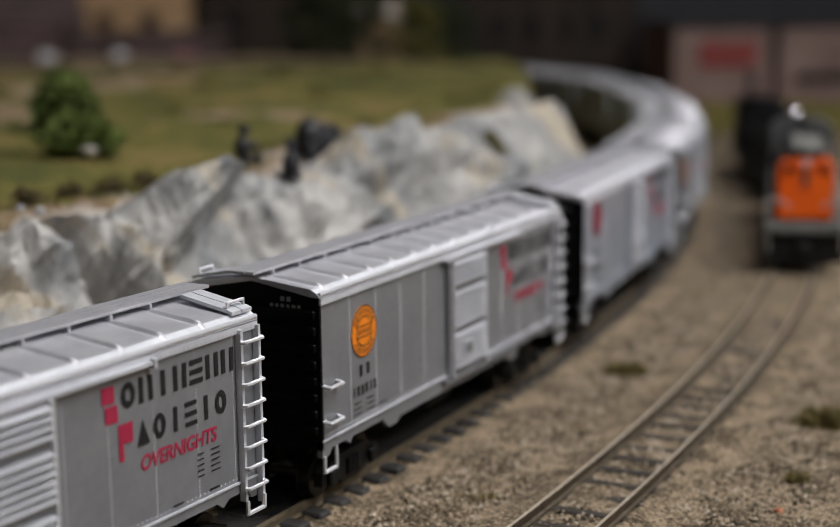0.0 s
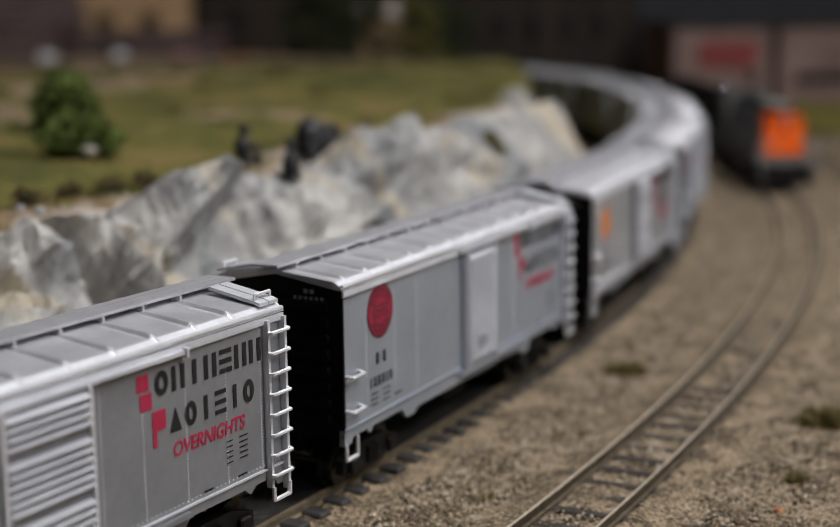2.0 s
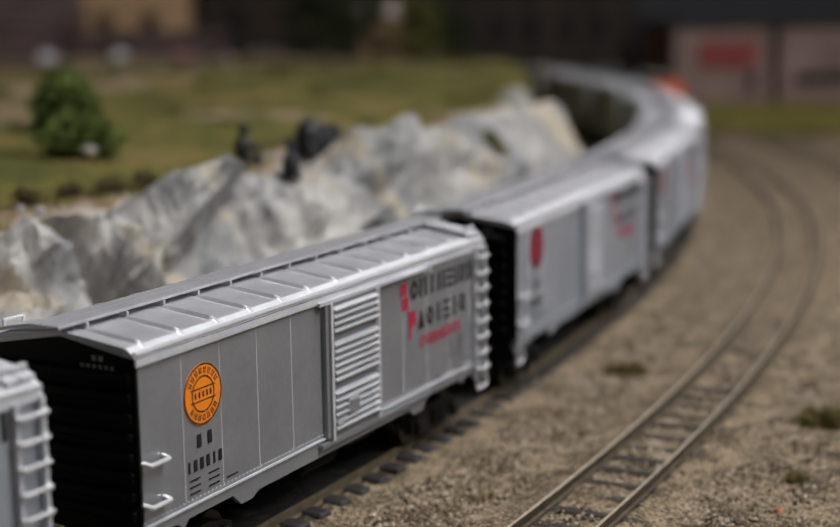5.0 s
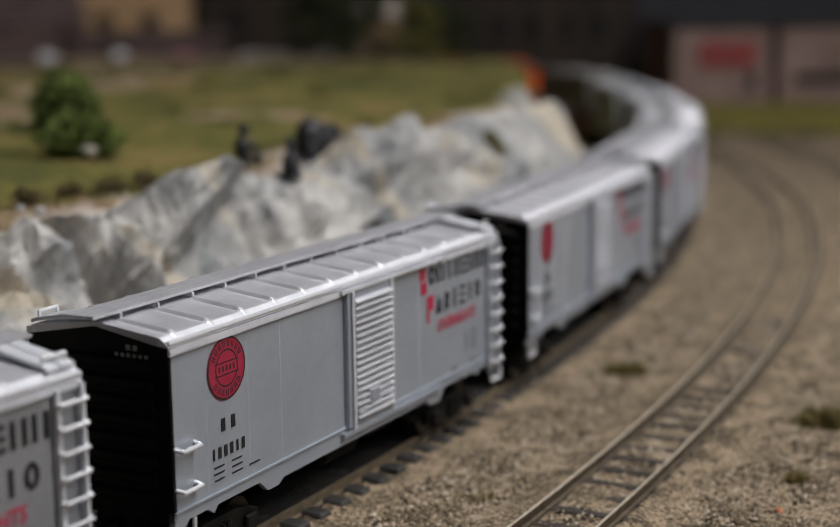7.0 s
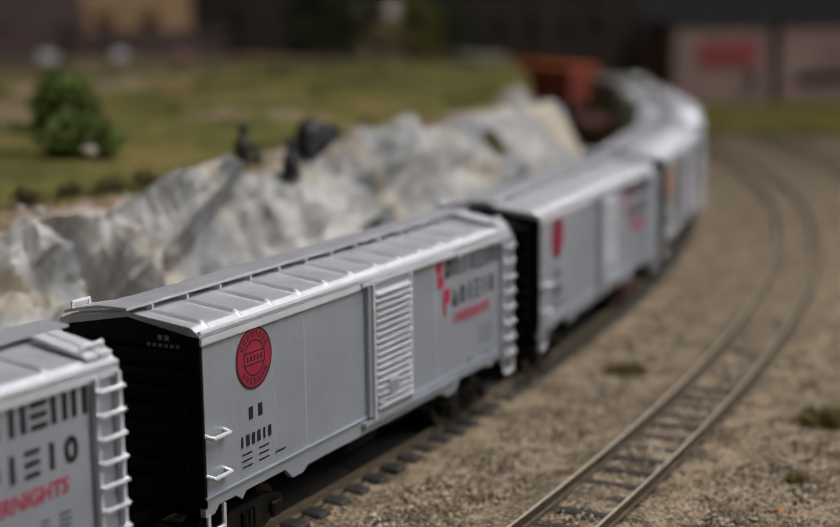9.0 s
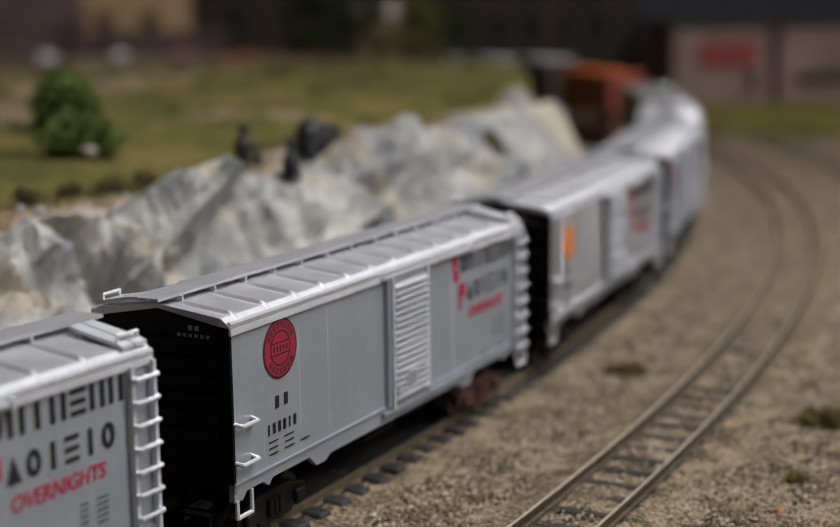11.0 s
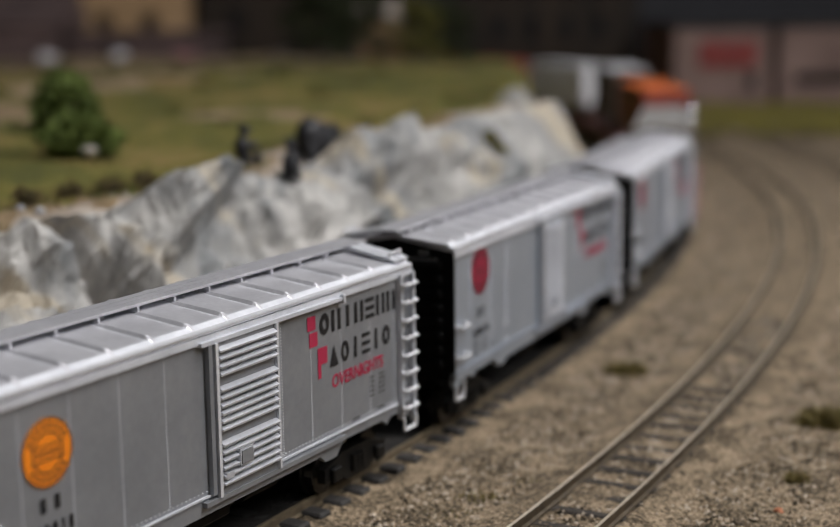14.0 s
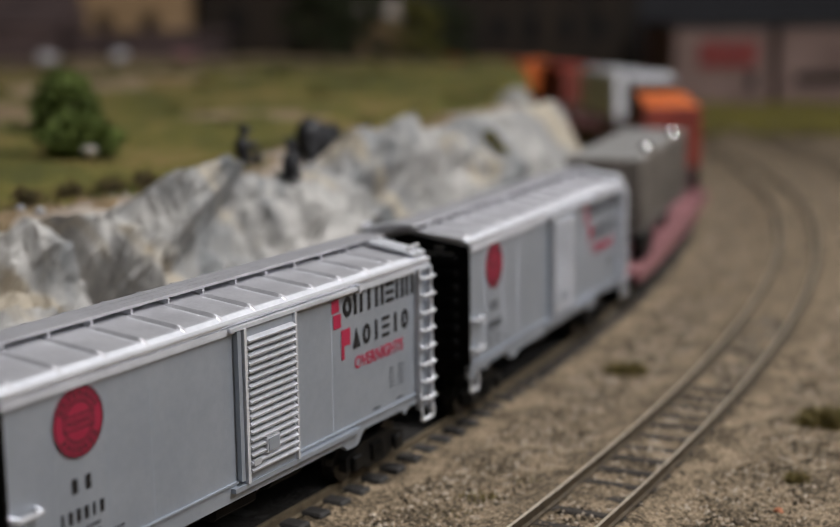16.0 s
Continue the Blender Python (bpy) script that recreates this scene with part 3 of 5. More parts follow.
def boxcar(riveted, truck_mats):
    """A forty-foot boxcar at the origin, its ladder end towards +x, its seen side towards -y."""
    root = new("boxcar")
    paint = M["silver_dark"] if riveted else M["silver"]
    bright = M["silver_lit"]
    # body shell with its peaked section
    section = [(-WIDE, SILL), (-WIDE, EAVE), (0, PEAK - 0.0008), (WIDE, EAVE), (WIDE, SILL)]
    part("body", prism(section, 0, -HALF + 0.0008, HALF - 0.0008), paint, root)
    # black pressed ends
    for s in (-1, 1):
        bm = bmesh.new()
        x0, x1 = sorted((s * (HALF - 0.0008), s * HALF))
        add_prism(bm, [(-WIDE - 0.0001, SILL - 0.002), (-WIDE - 0.0001, EAVE), (0, PEAK - 0.0006), (WIDE + 0.0001, EAVE), (WIDE + 0.0001, SILL - 0.002)], 0, x0, x1)
        end = part("end_wall", bm, M["black"], root, "pressed steel end painted black")
        z = SILL + 0.0014
        inset = 0.0006 if riveted else 0.003
        while z < EAVE - 0.003:
            x2, x3 = sorted((s * HALF, s * (HALF + 0.0009)))
            part("end_rib", box(x2, x3, -WIDE + inset, WIDE - inset, z, z + 0.0021, bevel=0.0004), M["black"], end)
            z += 0.0037
    # roof sheet with eave flange; the overhead light is partly in their lighter colour
    bm = bmesh.new()
    w = WIDE + 0.0004
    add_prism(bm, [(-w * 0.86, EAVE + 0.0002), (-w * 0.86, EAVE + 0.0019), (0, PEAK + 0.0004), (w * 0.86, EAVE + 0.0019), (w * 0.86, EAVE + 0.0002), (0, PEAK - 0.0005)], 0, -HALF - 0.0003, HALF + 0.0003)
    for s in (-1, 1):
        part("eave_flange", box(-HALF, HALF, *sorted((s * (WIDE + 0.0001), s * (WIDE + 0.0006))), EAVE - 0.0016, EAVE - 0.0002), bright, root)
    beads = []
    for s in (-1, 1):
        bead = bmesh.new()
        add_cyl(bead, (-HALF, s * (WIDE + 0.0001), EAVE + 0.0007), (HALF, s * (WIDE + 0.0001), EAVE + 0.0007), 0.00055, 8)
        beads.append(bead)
    roof = part("roof", bm, M["silver_roof_lit"], root, "silver roof with raised ribs")
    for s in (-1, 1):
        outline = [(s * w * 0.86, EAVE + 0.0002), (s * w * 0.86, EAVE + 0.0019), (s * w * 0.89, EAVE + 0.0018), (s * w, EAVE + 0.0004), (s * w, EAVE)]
        # lighter band: the glare on the bent edge is in its colour
        part("eave_band", prism(outline, 0, -HALF - 0.0003, HALF + 0.0003), bright, roof, "turned-down roof edge with the highlight in its paint")
    # pale beads draw the highlight line along the eaves
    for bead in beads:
        part("eave_bead", bead, M["silver_glint"], roof)
    for i in range(13):
        x = -HALF + 0.004 + i * (2 * HALF - 0.008) / 12
        bm = bmesh.new()
        for s in (-1, 1):
            pts = []
            for f, r in ((0.15, 0.0003), (0.2, 0.0005), (0.76, 0.0007), (0.84, 0.0006), (0.88, 0.0003), (0.94, 0.0001)):
                y = s * w * f
                z = PEAK + 0.0004 - 0.0021 * f - 0.0085 * max(0.0, f - 0.87)
                pts.append((y, z, r))
            rings = [[bm.verts.new((x - 0.0010, y, z - 0.0001)), bm.verts.new((x - 0.0003, y, z + r)), bm.verts.new((x + 0.0003, y, z + r)), bm.verts.new((x + 0.0010, y, z - 0.0001))] for y, z, r in pts]
            for a, b in zip(rings, rings[1:]):
                for j in range(3):
                    bm.faces.new((a[j], a[j + 1], b[j + 1], b[j]))
        part("roof_rib", bm, M["silver_roof_lit"], roof)
    verts, faces = [], []
    for i in range(13):
        x = -HALF + 0.004 + i * (2 * HALF - 0.008) / 12
        for side in (-0.0014, 0.0014):
            for f in np.linspace(0.24, 0.85, 18):
                y, z, r = -w * f, PEAK + 0.0004 - 0.0021 * f, 0.00018
                k0 = len(verts)
                verts += [(x + side - r, y, z), (x + side, y - r, z), (x + side + r, y, z), (x + side, y + r, z), (x + side, y, z + 0.0002)]
                faces += [(k0, k0 + 1, k0 + 4), (k0 + 1, k0 + 2, k0 + 4), (k0 + 2, k0 + 3, k0 + 4), (k0 + 3, k0, k0 + 4)]
    me = bpy.data.meshes.new("roof_rivets")
    me.from_pydata(verts, [], faces)
    me.materials.append(bright)
    tagged(share("roof_rivets", me, roof), kind="stuff")
    # running boards
    bm = bmesh.new()
    for y in (-0.0026, -0.0002, 0.0022):
        add_box(bm, -HALF - 0.0035, HALF + 0.0035, y, y + 0.0022, PEAK + 0.0014, PEAK + 0.0020)
    for i in range(13):
        x = -HALF + 0.004 + i * (2 * HALF - 0.008) / 12
        add_box(bm, x - 0.0003, x + 0.0003, -0.0031, 0.0035, PEAK - 0.0002, PEAK + 0.0014)
    board = part("running_board", bm, M["silver_roof_lit"], root)
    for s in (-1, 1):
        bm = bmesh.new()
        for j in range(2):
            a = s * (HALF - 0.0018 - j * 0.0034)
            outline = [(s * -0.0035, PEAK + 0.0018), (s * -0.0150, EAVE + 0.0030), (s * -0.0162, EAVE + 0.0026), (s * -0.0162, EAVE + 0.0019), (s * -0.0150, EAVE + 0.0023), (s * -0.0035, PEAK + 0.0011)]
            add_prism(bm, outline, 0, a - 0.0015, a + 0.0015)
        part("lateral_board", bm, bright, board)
        bm = bmesh.new()
        y0 = s * -0.0145
        a = s * (HALF - 0.0008)
        b = s * (HALF - 0.0060)
        z = EAVE + 0.0024
        add_tube(bm, [(a, y0, z), (a, y0, z + 0.0018), (b, y0, z + 0.0018), (b, y0, z)], 0.00035)
        part("roof_grab_iron", bm, M["silver_glint"], board)
    # sides: sill, seams, door, ladders, grab irons
    for s in (-1, 1):
        y0, y1 = sorted((s * (WIDE - 0.0012), s * (WIDE + 0.0001)))
        low = [(-HALF, SILL), (-HALF, 0.0128), (-0.0695, 0.0128), (-0.0680, 0.0142), (-0.0620, 0.0142), (-0.0600, 0.0128), (-0.0585, 0.0142), (-0.0440, 0.0142), (-0.0410, 0.0116), (-0.0370, 0.0116),
               (-0.0350, 0.0128), (0.0310, 0.0128), (0.0330, 0.0112), (0.0375, 0.0112), (0.0405, 0.0142), (0.0580, 0.0142), (0.0600, 0.0128), (0.0620, 0.0142), (0.0680, 0.0142), (0.0695, 0.0122), (HALF, 0.0122), (HALF, SILL)]
        part("side_sill", prism(low, 1, y0, y1), paint, root)
        # lip along the lower edge
        yl0, yl1 = sorted((s * WIDE, s * (WIDE + 0.0005)))
        part("edge_lip", box(-HALF, HALF, yl0, yl1, SILL - 0.0002, SILL + 0.0002), bright if riveted else paint, root)
    d0, d1 = -0.0075, (0.0139 if riveted else 0.0115)
    dt = 0.0466 if riveted else 0.0476
    y = -WIDE
    for s in (-1, 1):
        a, b = (d0, d1) if s < 0 else (-d1, -d0)
        yy = s * WIDE
        def span(p, q):
            return sorted((yy + s * p, yy + s * q))
        bm = box(a, b, *span(0.0, 0.0010), SILL - 0.001, dt)
        door = part("door", bm, paint, root, "louvred silver sliding door")
        z = SILL + 0.0012
        n = 0
        while z < dt - 0.0018:
            if not riveted or n not in (6, 13):
                bm = bmesh.new()
                o0 = yy + s * 0.0010
                pr = [(o0, z + 0.0005), (o0 + s * 0.0011, z + 0.0001), (o0 + s * 0.0012, z + 0.0005), (o0, z + 0.0011)]
                add_prism(bm, pr, 0, a + 0.0011, b - 0.0009)
                # seen side only: lighter copy carries the louvres' highlights
                part("louvre", bm, M["silver_louvre_lit"] if s < 0 else paint, door)
            z += 0.00158
            n += 1
        bm = bmesh.new()
        for x0, x1 in ((a, a + 0.0009), (b - 0.0007, b)):
            add_box(bm, x0, x1, *span(0.001, 0.0017), SILL - 0.0008, dt)
        part("door_frame", bm, M["silver_glint"], door)
        bm = bmesh.new()
        add_box(bm, a + 0.006, a + 0.0105, *span(0.0010, 0.0023), 0.0205, 0.0240)
        add_box(bm, a + 0.0015, a + 0.004, *span(0.0010, 0.0022), 0.0190, 0.0203)
        part("door_latch", bm, M["silver_louvre_lit"], door)
        part("placard", box(a + 0.0064, a + 0.0101, *span(0.0023, 0.0025), 0.0209, 0.0236), paint, door)
        # tracks over and under the door
        t0, t1 = (d0 - 0.004, d1 + 0.026) if s < 0 else (-d1 - 0.026, -d0 + 0.004)
        part("door_track", box(t0, t1, *span(0.0, 0.0014), dt, dt + 0.0008), bright, root)
        part("door_track", box(t0, t1, *span(0.0, 0.0013), SILL - 0.0018, SILL - 0.0008), paint, root)
        # post beside the door
        p0, p1 = (d0 - 0.0016, d0 - 0.0004) if s < 0 else (-d0 + 0.0004, -d0 + 0.0016)
        part("door_post", box(p0, p1, *span(0.0, 0.0012), SILL, dt), paint, root)
        k0 = d1 + 0.0255 if s < 0 else -d1 - 0.0265
        part("track_bracket", box(k0, k0 + 0.0010, *span(0.0, 0.0018), dt - 0.0008, dt + 0.0013, bevel=0.0002), bright, root)
    for s in (-1, 1):
        bm = bmesh.new()
        x2, x3 = sorted((s * (HALF - 0.00002), s * (HALF + 0.0001)))
        for i in range(2):
            add_box(bm, x2, x3, s * (0.0092 - i * 0.0016) - 0.0005, s * (0.0092 - i * 0.0016) + 0.0005, EAVE - 0.0012, EAVE - 0.0002)
        for i in range(6):
            add_box(bm, x2, x3, s * (0.0118 - i * 0.0014) - 0.0004, s * (0.0118 - i * 0.0014) + 0.0004, EAVE - 0.0026, EAVE - 0.0019)
        tagged(part("end_mark", bm, M["mark_white"], root, "faint white marks on the black end"), kind="stuff")
        # uncoupling lever across the end
        bm = bmesh.new()
        xl = s * (HALF + 0.0014)
        add_tube(bm, [(xl, s * -0.0150, 0.0125), (xl, s * -0.0150, 0.0150), (xl, s * -0.0040, 0.0150), (xl, 0.0, 0.0125)], 0.0003)
        part("uncoupling_lever", bm, M["truck_black"], root)
    # ladders on the diagonal corners
    for s in (-1, 1):
        x0, x1 = (HALF - 0.0068, HALF - 0.0002) if s < 0 else (-HALF + 0.0002, -HALF + 0.0068)
        yo = s * (WIDE + 0.0014)
        ladder = part("ladder", box(x0, x0 + 0.0008, *sorted((s * WIDE, yo)), 0.0125, 0.0478), bright, root, "silver side ladder with bent rungs")
        part("ladder_rail", box(x1 - 0.0008, x1, *sorted((s * WIDE, yo)), 0.0108, 0.0478), bright, ladder)
        for i in range(8):
            z = 0.0152 + i * 0.0043
            bm = bmesh.new()
            add_tube(bm, [(x0, yo, z), (x0 + 0.0004, yo + s * 0.0008, z), (x1 - 0.0004, yo + s * 0.0008, z), (x1, yo, z)], 0.00042)
            part("rung", bm, M["silver_glint"], ladder)
        bm = bmesh.new()
        add_tube(bm, [(x0 + 0.0006, yo, 0.0125), (x0 + 0.0006, yo, 0.0098), (x1 - 0.0006, yo, 0.0098), (x1 - 0.0004, yo, 0.0125)], 0.0005)
        part("step", bm, M["silver_glint"], root)
        # grab irons on the other corner
        for z in (0.0205, 0.0285):
            g0, g1 = (-HALF + 0.0010, -HALF + 0.0070) if s < 0 else (HALF - 0.0070, HALF - 0.0010)
            yb = s * WIDE
            bm = bmesh.new()
            add_tube(bm, [(g0, yb, z + 0.0003), (g0 + 0.0003, yb + s * 0.0018, z), (g1 - 0.0003, yb + s * 0.0018, z), (g1, yb, z + 0.0003)], 0.00048, 8)
            part("grab_iron", bm, M["silver_glint"], root)
        bm = bmesh.new()
        e0 = -HALF + 0.001 if s < 0 else HALF - 0.001
        e1 = -HALF + 0.0062 if s < 0 else HALF - 0.0062
        add_tube(bm, [(e0, s * WIDE, 0.0130), (e0, s * WIDE, 0.0093), (e1, s * WIDE, 0.0093), (e1, s * WIDE, 0.0140)], 0.0005)
        part("stirrup_step", bm, M["silver_glint"], root)
    # rivets along seams
    top, bot = EAVE - 0.0020, SILL + 0.0008
    rows = []
    seams = [-0.0590, -0.0468, -0.0340, -0.0212, 0.0170, 0.0282, 0.0405, 0.0530, 0.0645] if riveted else [-0.0613, -0.0470, -0.0350, 0.0275]
    for x in seams:
        rows.append((x, bot, x, top, 46 if riveted else 40))
    rows.append((-HALF + 0.001, EAVE - 0.0005, HALF - 0.001, EAVE - 0.0005, 110))
    eaves = [rows.pop()]
    rivet_rows(root, rows, M["silver_glint"] if riveted else paint, -WIDE)
    rivet_rows(root, eaves, bright, -WIDE)
    rivet_rows(root, [(-HALF + 0.001, EAVE - 0.0011, HALF - 0.001, EAVE - 0.0011, 110)], bright, -WIDE - 0.0006)
    if riveted:
        rivet_rows(root, [(-HALF + 0.001, SILL + 0.0010, HALF - 0.001, SILL + 0.0010, 110)], bright, -WIDE)
    # lettering
    yl = -WIDE - 0.0001
    marks = bmesh.new()
    reds = bmesh.new()
    dx, z0 = (0.0016, 0.0397) if riveted else (0.0022, 0.0417)
    glyph(reds, 0.0253 + dx, 0.0292 + dx, z0 - 0.0016, z0 + 0.0052, "stagger", yl)
    xs = np.linspace(0.0302 + dx, 0.0658, 8)
    for i, kind in enumerate(("ring", "twin", "stem", "twin", "stack", "twin", "twin")):
        glyph(marks, xs[i], xs[i + 1] - 0.0010, z0 + 0.0002, z0 + 0.0050, kind, yl)
    z1 = z0 - 0.0076
    glyph(reds, 0.0292 + dx, 0.0330 + dx, z1 - 0.0016, z1 + 0.0052, "flag", yl)
    xs = np.linspace(0.0340 + dx, 0.0632, 7)
    for i, kind in enumerate(("wedge", "ring", "stem", "stack", "stem", "ring")):
        glyph(marks, xs[i], xs[i + 1] - 0.0011, z1, z1 + 0.0048, kind, yl)
    bx, bz, r = (-0.0526, 0.0374, 0.0061) if riveted else (-0.0543, 0.0408, 0.0064)
    zs, zn = (0.0272, 0.0228) if riveted else (0.0284, 0.0232)
    for i in range(2):
        glyph(marks, bx - 0.0026 + i * 0.0034, bx - 0.0008 + i * 0.0034, zs, zs + 0.0026, 0.74, yl)
    for i in range(6):
        glyph(marks, bx - 0.0058 + i * 0.0020, bx - 0.0044 + i * 0.0020, zn, zn + 0.0023, (0.40, 0.74, 0.74, 0.74, 0.40, 0.74)[i], yl)
    for j in range(3):
        for i in range(3 if j == 2 else 2):
            add_box(marks, bx - 0.0052 + i * 0.0060, bx - 0.0018 + i * 0.0062, yl - 0.00005, yl, zn - 0.0017 - j * 0.0013, zn - 0.0014 - j * 0.0013)
    for j in range(5):
        for i in range(2):
            add_box(marks, 0.0525 + i * 0.0042, 0.0545 + i * 0.0050, yl - 0.00005, yl, 0.0257 - j * 0.0011, 0.02595 - j * 0.0011)
    add_box(marks, 0.045, 0.048, yl - 0.00005, yl, 0.0176, 0.0180)
    add_box(marks, 0.056, 0.059, yl - 0.00005, yl, 0.0176, 0.0180)
    tagged(part("lettering", marks, M["ink"], root, "black lettering bars on the side"), kind="stuff")
    tagged(part("initial_mark", reds, M["ink_red"], root, "tall red initial marks"), kind="stuff")
    me = text_mesh("OVERNIGHTS", 0.0040, 0.15)
    me.materials.append(M["ink_red"])
    ob = share("slogan", me, root, Matrix.Translation((0.0346 + dx, yl, z1 - 0.0048)) @ Matrix.Rotation(math.pi / 2, 4, "X") @ Matrix.Diagonal((0.92, 1, 1, 1)))
    tagged(ob, "red slanted word OVERNIGHTS")
    # round badge
    bm = bmesh.new()
    add_cyl(bm, (bx, yl, bz), (bx, yl - 0.00008, bz), r, 48)
    badge = part("badge", bm, M["badge_orange"] if riveted else M["badge_red"], root, "round %s badge with dark rings" % ("orange" if riveted else "crimson"))
    bm = bmesh.new()
    y1 = yl - 0.00009
    for r0, r1 in ((0.93, 0.99), (0.54, 0.60)):
        a = [[bm.verts.new((bx + r * q * math.cos(t), y1, bz + r * q * math.sin(t))) for t in np.linspace(0, 2 * math.pi, 40, endpoint=False)] for q in (r0, r1)]
        for i in range(40):
            bm.faces.new((a[0][i], a[0][(i + 1) % 40], a[1][(i + 1) % 40], a[1][i]))
    def quad(pts):
        bm.faces.new([bm.verts.new((bx + u, y1, bz + v)) for u, v in pts])
    for lo, hi in ((0.0011, 0.0014), (-0.0014, -0.0011)):
        quad([(-0.0040, lo), (0.0040, lo), (0.0040, hi), (-0.0040, hi)])
    for i in range(5):
        quad([(-0.0027 + i * 0.0012, -0.0006), (-0.0021 + i * 0.0012, -0.0006), (-0.0021 + i * 0.0012, 0.0006), (-0.0027 + i * 0.0012, 0.0006)])
    for base, n, step in ((math.pi / 2, 8, -0.30), (-math.pi / 2, 7, 0.30)):
        for i in range(n):
            t = base + (i - (n - 1) / 2) * step
            c, sn = math.cos(t), math.sin(t)
            for k0, k1 in ((-0.095, -0.022), (0.022, 0.095)):
                pts = []
                for rr, tt in ((0.66, t + k0), (0.66, t + k1), (0.87, t + k1), (0.87, t + k0)):
                    pts.append((r * rr * math.cos(tt), r * rr * math.sin(tt)))
                quad(pts)
    part("badge_print", bm, M["ink"], badge)
    # underframe, trucks and couplers
    bm = bmesh.new()
    add_box(bm, -HALF + 0.002, HALF - 0.002, -0.0035, 0.0035, 0.0095, SILL)
    add_box(bm, -0.045, 0.045, -0.0150, 0.0150, 0.0150, SILL)
    add_box(bm, -0.012, 0.004, -0.0125, -0.0065, 0.0075, 0.0135, bevel=0.001)
    add_cyl(bm, (0.010, -0.009, 0.0105), (0.022, -0.009, 0.0105), 0.0028, 12)
    part("underframe", bm, M["black"], root)
    for x, tm in zip((-0.0525, 0.0525), truck_mats):
        truck(root, x, tm)
    for s in (-1, 1):
        coupler(root, s)
    return root


ORANGE_LABEL = "aluminium-grey riveted model boxcar with round orange badge"
RED_LABEL = "smooth silver model boxcar with round crimson badge"
SPACING, SPEED, START = 0.16746, 0.07907, 0.0342 + 0.0012
black2 = (M["truck_black"], M["truck_black"])
riveted_car = boxcar(True, black2)
smooth_car = boxcar(False, black2)
rusty_car = boxcar(False, (M["truck_black"], M["truck_rust"]))
cars = {}
for n in range(10):
    if n in (0, 1, 3, 7):
        src, lab = riveted_car, ORANGE_LABEL
    elif n == 6:
        src, lab = rusty_car, RED_LABEL + " and one oxide-red truck"
    else:
        src, lab = smooth_car, RED_LABEL
    first = n in (0, 2, 6)
    ob = src if first else copy_thing(src, Matrix.Identity(4))
    cars[n] = tagged(ob, lab, "boxcar", "silver boxcars of the train")


# ---- piggyback flatcars ----
def trailer(parent, x0, x1, top, mat, roof_mat, label):
    z0 = 0.0255
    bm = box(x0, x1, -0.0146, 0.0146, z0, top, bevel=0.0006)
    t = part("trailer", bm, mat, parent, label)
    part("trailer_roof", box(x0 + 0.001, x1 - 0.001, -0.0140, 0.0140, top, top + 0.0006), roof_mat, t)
    n = 12
    for i in range(n):
        x = x0 + 0.004 + i * (x1 - x0 - 0.008) / (n - 1)
        for y in (-0.0150, 0.0146):
            part("side_post", box(x - 0.0004, x + 0.0004, y, y + 0.0004, z0 + 0.002, top - 0.002), mat, t)
    part("lower_rail", box(x0, x1, -0.0150, 0.0150, z0 - 0.0012, z0), M["loco_grey"], t)
    for x in (x0 + 0.012, x0 + 0.026):
        for y in (-0.0125, 0.0125):
            bm = bmesh.new()
            add_cyl(bm, (x, y - 0.0022, 0.0185), (x, y + 0.0022, 0.0185), 0.0056, 20)
            part("tyre", bm, M["truck_black"], t)
    bm = bmesh.new()
    add_box(bm, x1 - 0.035, x1 - 0.033, -0.010, -0.008, 0.0130, z0)
    add_box(bm, x1 - 0.035, x1 - 0.033, 0.008, 0.010, 0.0130, z0)
    part("landing_leg", bm, M["loco_grey"], t)


def flatcar(half, specs, label):
    """A long flatcar with road trailers."""
    root = new("flatcar")
    part("deck", box(-half, half, -0.0155, 0.0155, 0.0110, 0.0129), M["maroon"], root)
    for s in (-1, 1):
        y0, y1 = sorted((s * 0.0155, s * 0.0168))
        part("side_beam", prism([(-half, 0.0095), (-half, 0.0140), (half, 0.0140), (half, 0.0095), (half * 0.5, 0.0070), (-half * 0.5, 0.0070)], 1, y0, y1), M["maroon"], root)
    part("centre_sill", box(-half, half, -0.004, 0.004, 0.0070, 0.0110), M["black"], root)
    for x in (-half + 0.034, half - 0.034):
        truck(root, x, M["truck_black"])
    for (x0, x1, top, mat, roof_mat, lab) in specs:
        trailer(root, x0, x1, top, mat, roof_mat, lab)
    return tagged(root, label, "flatcar", "piggyback flatcars of the train")


# top, side, roof: side colours carry the shade, roofs the lit tone
GREY_T = (0.0530, M["trailer_grey_shaded"], M["trailer_grey"], "grey-brown road trailer")
ORANGE_T = (0.0575, M["trailer_red_shaded"], M["trailer_orange"], "dark red road trailer with orange roof")
SHADED_T = (0.0625, M["trailer_brown_shaded"], M["white"], "dark brown road trailer with white roof")
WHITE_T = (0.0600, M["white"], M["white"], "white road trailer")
RED_T = (0.0580, M["trailer_red_shaded"], M["trailer_red"], "dark red road trailer with bright red roof")
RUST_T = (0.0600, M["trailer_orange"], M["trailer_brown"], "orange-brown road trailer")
flats = [
    (0.106, flatcar(0.106, [(-0.088, 0.052, *GREY_T)], "maroon flatcar carrying one grey-brown trailer")),
    (0.386, flatcar(0.165, [(-0.142, -0.002, *ORANGE_T), (0.036, 0.162, *SHADED_T)], "maroon flatcar carrying an orange and a dark-sided trailer")),
    (0.728, flatcar(0.165, [(-0.135, -0.015, *WHITE_T), (0.052, 0.158, *RED_T)], "maroon flatcar carrying a white and a red trailer")),
    (1.070, flatcar(0.165, [(-0.150, -0.015, *RUST_T), (0.015, 0.150, *SHADED_T)], "maroon flatcar carrying an orange-brown and a dark-sided trailer")),
]
